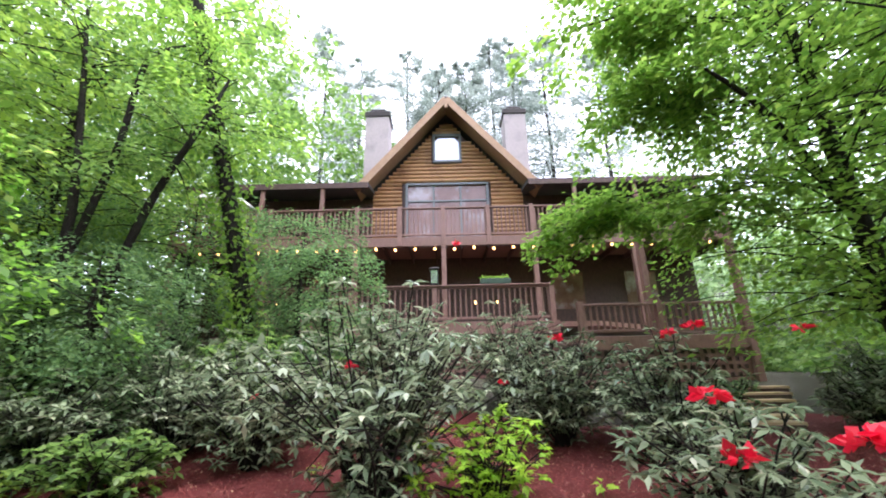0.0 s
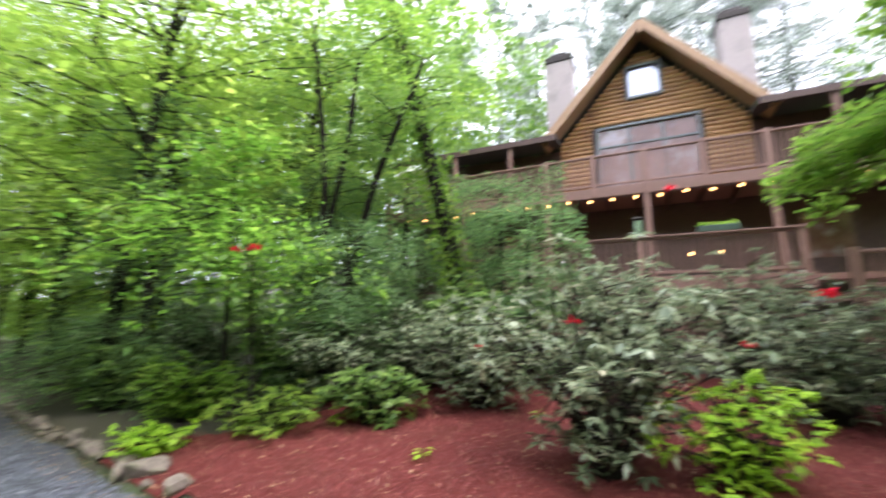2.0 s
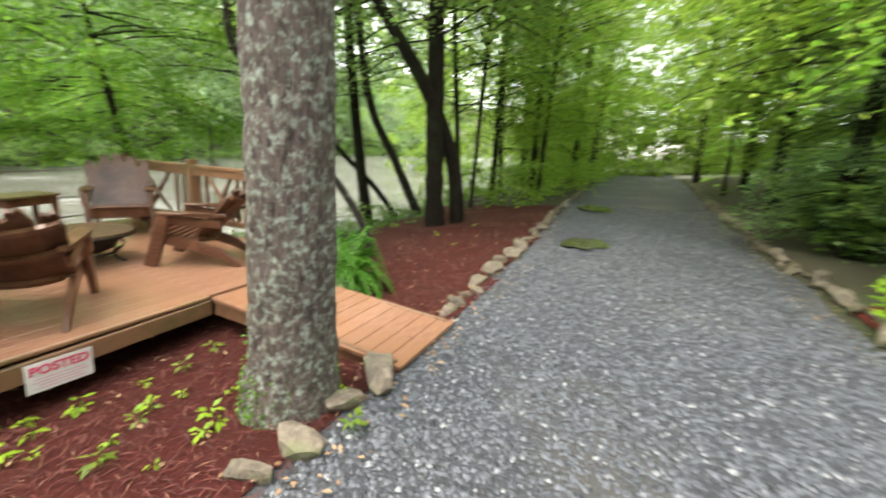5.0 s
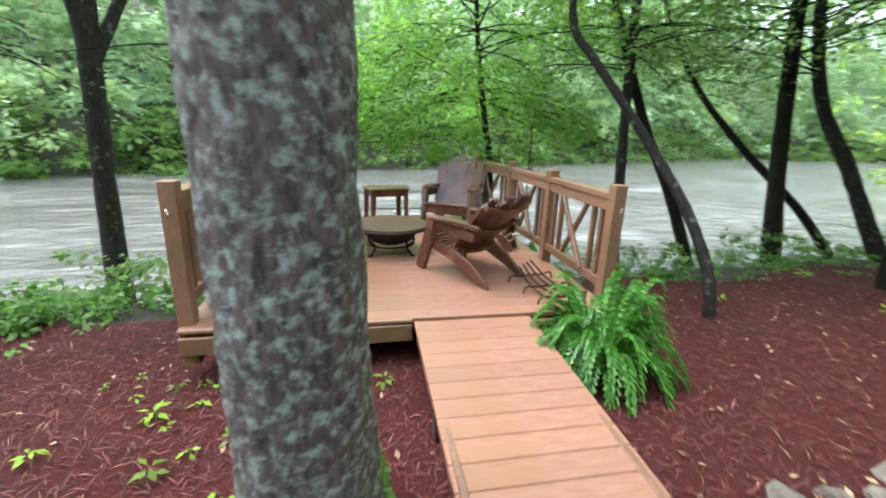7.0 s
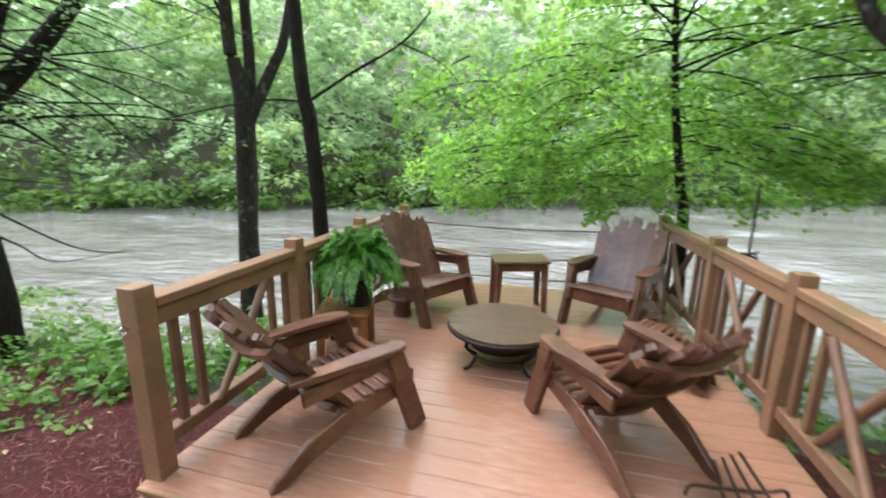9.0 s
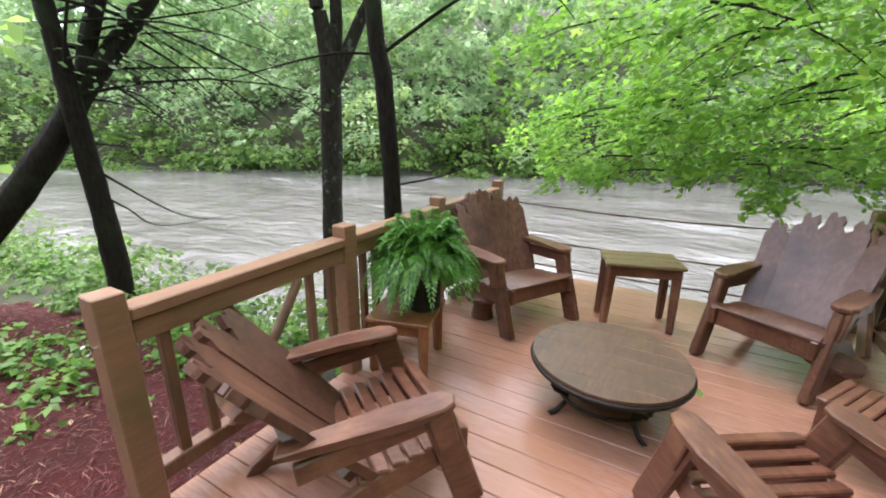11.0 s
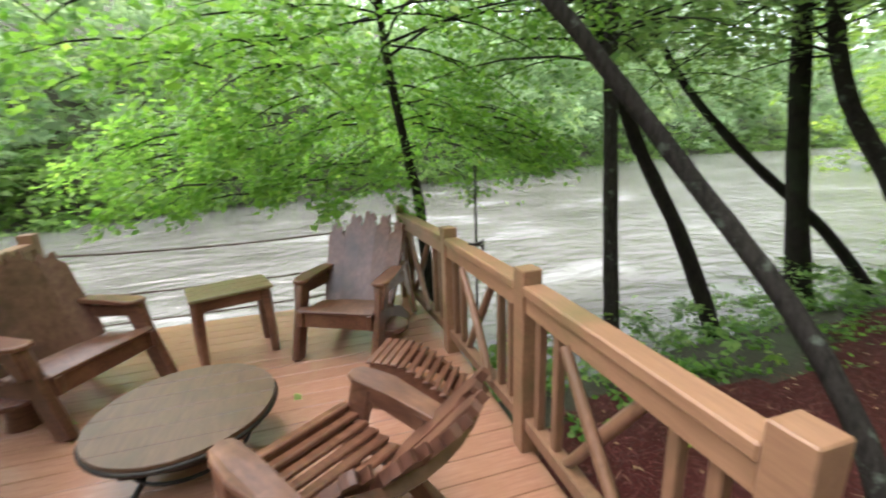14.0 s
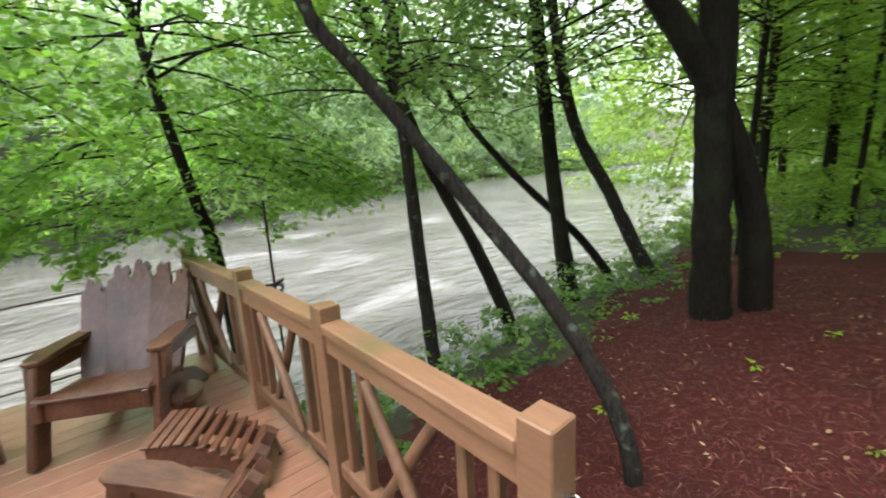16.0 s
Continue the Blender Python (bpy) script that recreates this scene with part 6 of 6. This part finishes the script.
for i, (x, y, s, n) in enumerate(((5.0, 4.25, 0.16, 12), (4.0, 3.2, 0.12, 8), (4.3, 4.9, 0.14, 10), (5.6, 2.6, 0.12, 8), (5.2, -0.6, 0.14, 9), (-2.3, 2.5, 0.12, 9), (-2.0, 2.1, 0.13, 10), (-2.5, 1.9, 0.13, 10), (-1.9, 2.6, 0.12, 9), (-2.6, 2.9, 0.12, 8), (-2.2, 1.5, 0.12, 9), (-1.3, 3.0, 0.14, 12), (-1.05, 2.82, 0.13, 12), (-1.75, 2.45, 0.11, 8), (-2.75, 2.35, 0.14, 10), (-2.7, 3.2, 0.13, 8), (-4.1, 7.2, 0.13, 8), (-3.4, 8.6, 0.12, 8), (-2.6, 7.6, 0.1, 7), (-4.5, 6.4, 0.13, 9), (-3.0, 9.6, 0.12, 8), (-5.2, 8.2, 0.2, 14), (-4.9, 9.4, 0.16, 12), (-3.09, 1.55, 0.07, 5), (-2.89, 1.85, 0.09, 6), (-2.86, 2.13, 0.11, 7), (-2.76, 1.67, 0.08, 5), (-2.96, 1.39, 0.07, 6), (-2.66, 2.67, 0.09, 7), (-2.64, 2.08, 0.11, 5), (-2.92, 2.01, 0.08, 6), (-2.39, 2.0, 0.07, 7), (-2.14, 2.21, 0.09, 5), (-2.21, 2.39, 0.11, 6), (-2.27, 2.67, 0.08, 7), (-1.74, 2.2, 0.07, 5), (-2.74, 2.33, 0.09, 6), (-1.77, 2.55, 0.11, 7), (-2.01, 2.83, 0.08, 5))):
    sprout("small bright green seedling in red mulch", x, y, s * (0.62 if x < 0 else 1), n, 520 + i, "lime" if i % 3 else "beech")


# ---- sign, rack, cables ----
def lettering(name, text, size, mat, parent, m):
    cu = bpy.data.curves.new(name, "FONT")
    cu.body, cu.size, cu.align_x, cu.align_y, cu.extrude, cu.offset = text, size, "CENTER", "CENTER", 0.0008, 0.0025
    tmp = new(name, cu)
    me = bpy.data.meshes.new_from_object(tmp.evaluated_get(bpy.context.evaluated_depsgraph_get()))
    bpy.data.objects.remove(tmp)
    me.materials.clear()
    me.transform(m)
    return linked(name, me, mat, parent)


def posted_sign():
    at = Matrix.Translation((DX1 + 0.055, 2.37, 0.025)) @ Matrix.Rotation(radians(90), 4, "Z") @ Matrix.Rotation(radians(90), 4, "X") @ Matrix.Rotation(radians(-2), 4, "Z")
    s = thing("posted_sign", "white rectangular notice with pink lettering fixed to the deck edge", "sign", at=at)
    part("panel", slab([(-0.17, -0.095), (0.17, -0.095), (0.17, 0.095), (-0.17, 0.095)], -0.004, 0.0, 0.001), "white", s)
    lettering("lettering", "POSTED", 0.078, "pink", s, Matrix.Translation((0, 0.042, 0.002)) @ Matrix.Scale(1.06, 4, (1, 0, 0)))
    for y, w in ((-0.012, 0.25), (-0.032, 0.28), (-0.052, 0.22), (-0.072, 0.26)):
        part("print_line", slab([(-w / 2, y - 0.004), (w / 2, y - 0.004), (w / 2, y + 0.004), (-w / 2, y + 0.004)], 0.0005, 0.0015), "pale_print", s)


posted_sign()


def iron_rack():
    r = thing("iron_rack", "rusty bent iron log rack lying on the deck", "rack", at=pose(-3.42, 4.66, DECK_Z, 0, 0, 8))
    R = 0.009
    for k, y in enumerate((-0.13, -0.04, 0.05, 0.14)):
        tube("rod", [(-0.42, y * 0.4, 0.10 + 0.02 * k), (-0.2, y * 0.8, 0.05), (0.0, y, 0.035), (0.25, y * 1.1, 0.05), (0.34, y, 0.12)], R, "rust", r, seg=6, n=14)
    for x in (-0.28, 0.0, 0.24):
        tube("foot_rod", [(x, -0.24, 0.01), (x + 0.01, -0.22, 0.07), (x, -0.1, 0.06), (x, 0.1, 0.06), (x - 0.01, 0.20, 0.07), (x, 0.22, 0.01)], R, "rust", r, seg=6, n=18)


iron_rack()


def sagging_cables():
    c = thing("chain_barrier", "rusty chain strands sagging across the open river side of the deck", "chain")
    for z, s in ((0.98, 0.05), (0.60, 0.03), (0.34, 0.03)):
        pts = [(-6.68 - 0.18 * i / 12, 2.0 + 2.97 * i / 12, z - s * (1 - (2 * i / 12 - 1) ** 2)) for i in range(13)]
        tube("strand", pts, 0.008, "rust", c, seg=6, n=30, rough=0.4, rng=np.random.default_rng(3))


sagging_cables()


def hanging_cord(x, y):
    t = thing("hanging_lantern_hook", "dark iron plant hook clamped to the railing", "hook", at=pose(x, y, 1.06))
    tube("stem", [(0, 0, -0.55), (0, 0, 0.55)], 0.009, "iron", t, seg=6)
    tube("clamp", [(0.05 * math.cos(i * 0.7), 0.05 * math.sin(i * 0.7), 0.0 + 0.006 * i) for i in range(12)], 0.009, "iron", t, seg=6)
    tube("scroll", [(0, 0, -0.1), (0.05, 0.01, -0.04), (0.08, 0.02, 0.03), (0.03, 0.02, 0.06), (0, 0, 0.03)], 0.007, "iron", t, seg=6, n=12)


hanging_cord(-5.15, 5.09)


def disc_stool(x, y, seed):
    t = thing("round_stool", "low round dark wooden stool beside the chair", "stool", "round stools on the deck", at=pose(x, y, DECK_Z))
    rng = np.random.default_rng(seed)
    v, f = ring_tube([(0, 0, 0), (0, 0, 0.08), (0, 0.01, 0.165)], [0.095, 0.08, 0.09], 14, 0.05, rng)
    linked("bole", np_mesh("bole", v, f), "chair", t)
    edge = [(r * math.cos(i * math.pi / 12), r * math.sin(i * math.pi / 12)) for i, r in enumerate(rng.uniform(0.140, 0.155, 24))]
    part("seat", slab(edge, 0.165, 0.20, 0.006), "chairback", t)


disc_stool(-5.70, 4.56, 9)
disc_stool(-5.50, 2.28, 10)


def footstool(x, y, turn):
    """Low stool whose slats curve down towards the front."""
    t = thing("footstool", "low brown wooden footstool with a curved slatted top", "stool", at=pose(x, y, DECK_Z, 0, 0, turn) @ Matrix.Diagonal((0.95, 0.95, 0.86, 1)))
    for s in (-0.13, 0.13):
        bm = bmesh.new()
        side = [(-0.30, 0.0), (-0.22, 0.0), (-0.10, 0.16), (0.14, 0.24), (0.20, 0.0), (0.27, 0.0), (0.27, 0.36), (0.06, 0.345), (-0.14, 0.26), (-0.27, 0.12)]
        lo = [bm.verts.new((u, s - 0.018, z)) for u, z in side]
        hi = [bm.verts.new((u, s + 0.018, z)) for u, z in side]
        bm.faces.new(lo)
        bm.faces.new(hi[::-1])
        for i in range(len(side)):
            k = (i + 1) % len(side)
            bm.faces.new((lo[i], hi[i], hi[k], lo[k]))
        bmesh.ops.recalc_face_normals(bm, faces=bm.faces)
        part("side_board", bm, "chair", t)
    for i in range(11):
        u = 0.26 - i * 0.052
        z = 0.375 - 0.9 * max(0.0, 0.10 - u) ** 1.35
        part("slat", bar((u, -0.17, z), (u, 0.17, z), 0.046, 0.022, up=(0.25 * (u < 0.1), 0, 1), bevel=0.006), "chair", t)


footstool(-4.90, 4.60, 237)


def hook_eye(x, y):
    t = thing("eye_bolt", "shiny steel eye bolt screwed into the railing post", "bolt", "eye bolts on the posts", at=pose(x, y, 0.98))
    tube("loop", [(0.02 + 0.016 * math.cos(i * 0.6), 0, 0.02 * math.sin(i * 0.6)) for i in range(11)], 0.004, "steel", t, seg=6)
    tube("shank", [(-0.02, 0, 0), (0.006, 0, 0)], 0.004, "steel", t, seg=6)


hook_eye(-3.05, 1.89)
hook_eye(-3.07, 5.01)


# ---- before the cabin ----
def garden_steps():
    g = thing("garden_steps", "pale wooden garden steps climbing to the porch", "steps")
    for i in range(6):
        x, y = 8.1 + 0.42 * i, -3.45 - 0.2 * i
        z = gz(x, y) + 0.10
        part("tread", bar((x, y + 0.55, z), (x + 0.1, y - 0.55, z), 0.46, 0.06), "plank_step", g)
        part("riser", bar((x - 0.23, y + 0.57, z - 0.09), (x - 0.13, y - 0.53, z - 0.09), 0.05, 0.16), "house_dark", g)


garden_steps()


def parked_car():
    c = thing("parked_car", "dark parked car half hidden behind shrubs", "car", at=pose(22.0, -13.6, gz(22.0, -13.6), 0, 0, 100))
    side = [(-2.2, 0.35), (2.2, 0.35), (2.25, 0.8), (1.4, 0.98), (0.7, 1.5), (-1.2, 1.55), (-2.0, 1.05), (-2.25, 0.9)]
    bm = bmesh.new()
    a = [bm.verts.new((x, -0.85 + 0.12 * (z > 1.2), z)) for x, z in side]
    b = [bm.verts.new((x, 0.85 - 0.12 * (z > 1.2), z)) for x, z in side]
    bm.faces.new(a)
    bm.faces.new(b[::-1])
    for i in range(8):
        bm.faces.new((a[i], b[i], b[(i + 1) % 8], a[(i + 1) % 8]))
    bmesh.ops.recalc_face_normals(bm, faces=bm.faces)
    bmesh.ops.bevel(bm, geom=bm.edges[:], offset=0.08, segments=2, affect="EDGES")
    part("body", bm, "carpaint", c, smooth=True)
    for s in (-1, 1):
        part("window", slab([(-1.1, s * 0.80), (0.75, s * 0.80), (0.75, s * 0.81), (-1.1, s * 0.81)] if s > 0 else [(-1.1, -0.81), (0.75, -0.81), (0.75, -0.80), (-1.1, -0.80)], 1.02, 1.42), "glass", c)
        for x in (-1.35, 1.4):
            w = tube("tyre", [(x, s * 0.72, 0.33), (x, s * 0.92, 0.33)], 0.33, "rubber", c, seg=20)
            part("rim", bar((x, s * 0.90, 0.33), (x, s * 0.945, 0.33), 0.36, 0.36, up=(1, 0, 0), bevel=0.08), "steel", w)


parked_car()


def planter_box(u, y, z):
    t = thing("planter_box", "dark green planter box with small leafy plants on the railing", "planter", at=HOUSE_AT @ Matrix.Translation((u, y, z)))
    part("box", slab([(-0.11, -0.42), (0.11, -0.42), (0.11, 0.42), (-0.11, 0.42)], 0, 0.16, 0.015), "green_box", t)
    rng = np.random.default_rng(77)
    p = np.stack([rng.uniform(-0.09, 0.09, 260), rng.uniform(-0.40, 0.40, 260), 0.15 + rng.uniform(0, 0.09, 260)], 1)
    leaf_object("plants", leaf_set(p, 0.07, rng, 0.6, 0.4, 0), "maple", t)


planter_box(PORCH_U, -1.42, 4.14)


def post_lantern(u, y, z):
    t = thing("hanging_lantern", "dark square metal lantern fixed to a porch post", "lantern", at=HOUSE_AT @ Matrix.Translation((u, y, z)))
    part("base", slab([(-0.12, -0.12), (0.12, -0.12), (0.12, 0.12), (-0.12, 0.12)], 0, 0.04, 0.008), "iron", t)
    part("roof", slab([(-0.14, -0.14), (0.14, -0.14), (0.14, 0.14), (-0.14, 0.14)], 0.42, 0.50, 0.03), "iron", t)
    for a in (-0.1, 0.1):
        for b in (-0.1, 0.1):
            part("corner_bar", bar((a, b, 0.04), (a, b, 0.42), 0.02, 0.02, up=(1, 0, 0), bevel=0), "iron", t)
    part("pane", slab([(-0.09, -0.09), (0.09, -0.09), (0.09, 0.09), (-0.09, 0.09)], 0.05, 0.41), "glass", t)


post_lantern(PORCH_U, 0.28, 4.15)


def patio_umbrella():
    t = thing("patio_umbrella", "closed-in pale striped patio umbrella on the side balcony", "umbrella", at=HOUSE_AT @ Matrix.Translation((13.2, 7.6, 5.92)))
    tube("pole", [(0, 0, 0), (0, 0, 2.0)], 0.025, "house_trim", t, seg=8)
    n = 16
    v = [(0, 0, 2.05)] + [(r * math.cos(i * 2 * math.pi / n), r * math.sin(i * 2 * math.pi / n), z) for r, z in ((0.7, 1.85), (1.15, 1.45)) for i in range(n)]
    me = bpy.data.meshes.new("canopy")
    me.from_pydata(v, [], [(0, 1 + i, 1 + (i + 1) % n) for i in range(n)] + [(1 + i, 1 + n + i, 1 + n + (i + 1) % n, 1 + (i + 1) % n) for i in range(n)])
    linked("canopy", me, "white", t)


patio_umbrella()


def puddle(x, y, rx, ry, seed):
    rng = np.random.default_rng(seed)
    a = np.linspace(0, 2 * math.pi, 28, endpoint=False)
    r = 1 + 0.22 * np.sin(a * 2 + seed) + 0.12 * np.sin(a * 5 + 2 * seed)
    z = max(gz(x - rx, y), gz(x + rx, y)) + 0.042
    v = [(x, y, z)] + [(x + rx * k * math.cos(q), y + ry * k * math.sin(q), z) for q, k in zip(a, r)]
    me = bpy.data.meshes.new("puddle")
    me.from_pydata(v, [], [(0, 1 + i, 1 + (i + 1) % 28) for i in range(28)])
    tagged(linked("puddle", me, "puddle"), "shallow rain puddle mirroring green leaves on the gravel", "puddle", "puddles on the drive", "structure")


M["puddle"] = surface("puddle_water", (0.05, 0.05, 0.035), (0.08, 0.08, 0.055), 3, 0.02, 0.0)
puddle(-0.56, 8.55, 0.32, 0.55, 1)
puddle(-0.92, 13.9, 0.40, 0.95, 2)
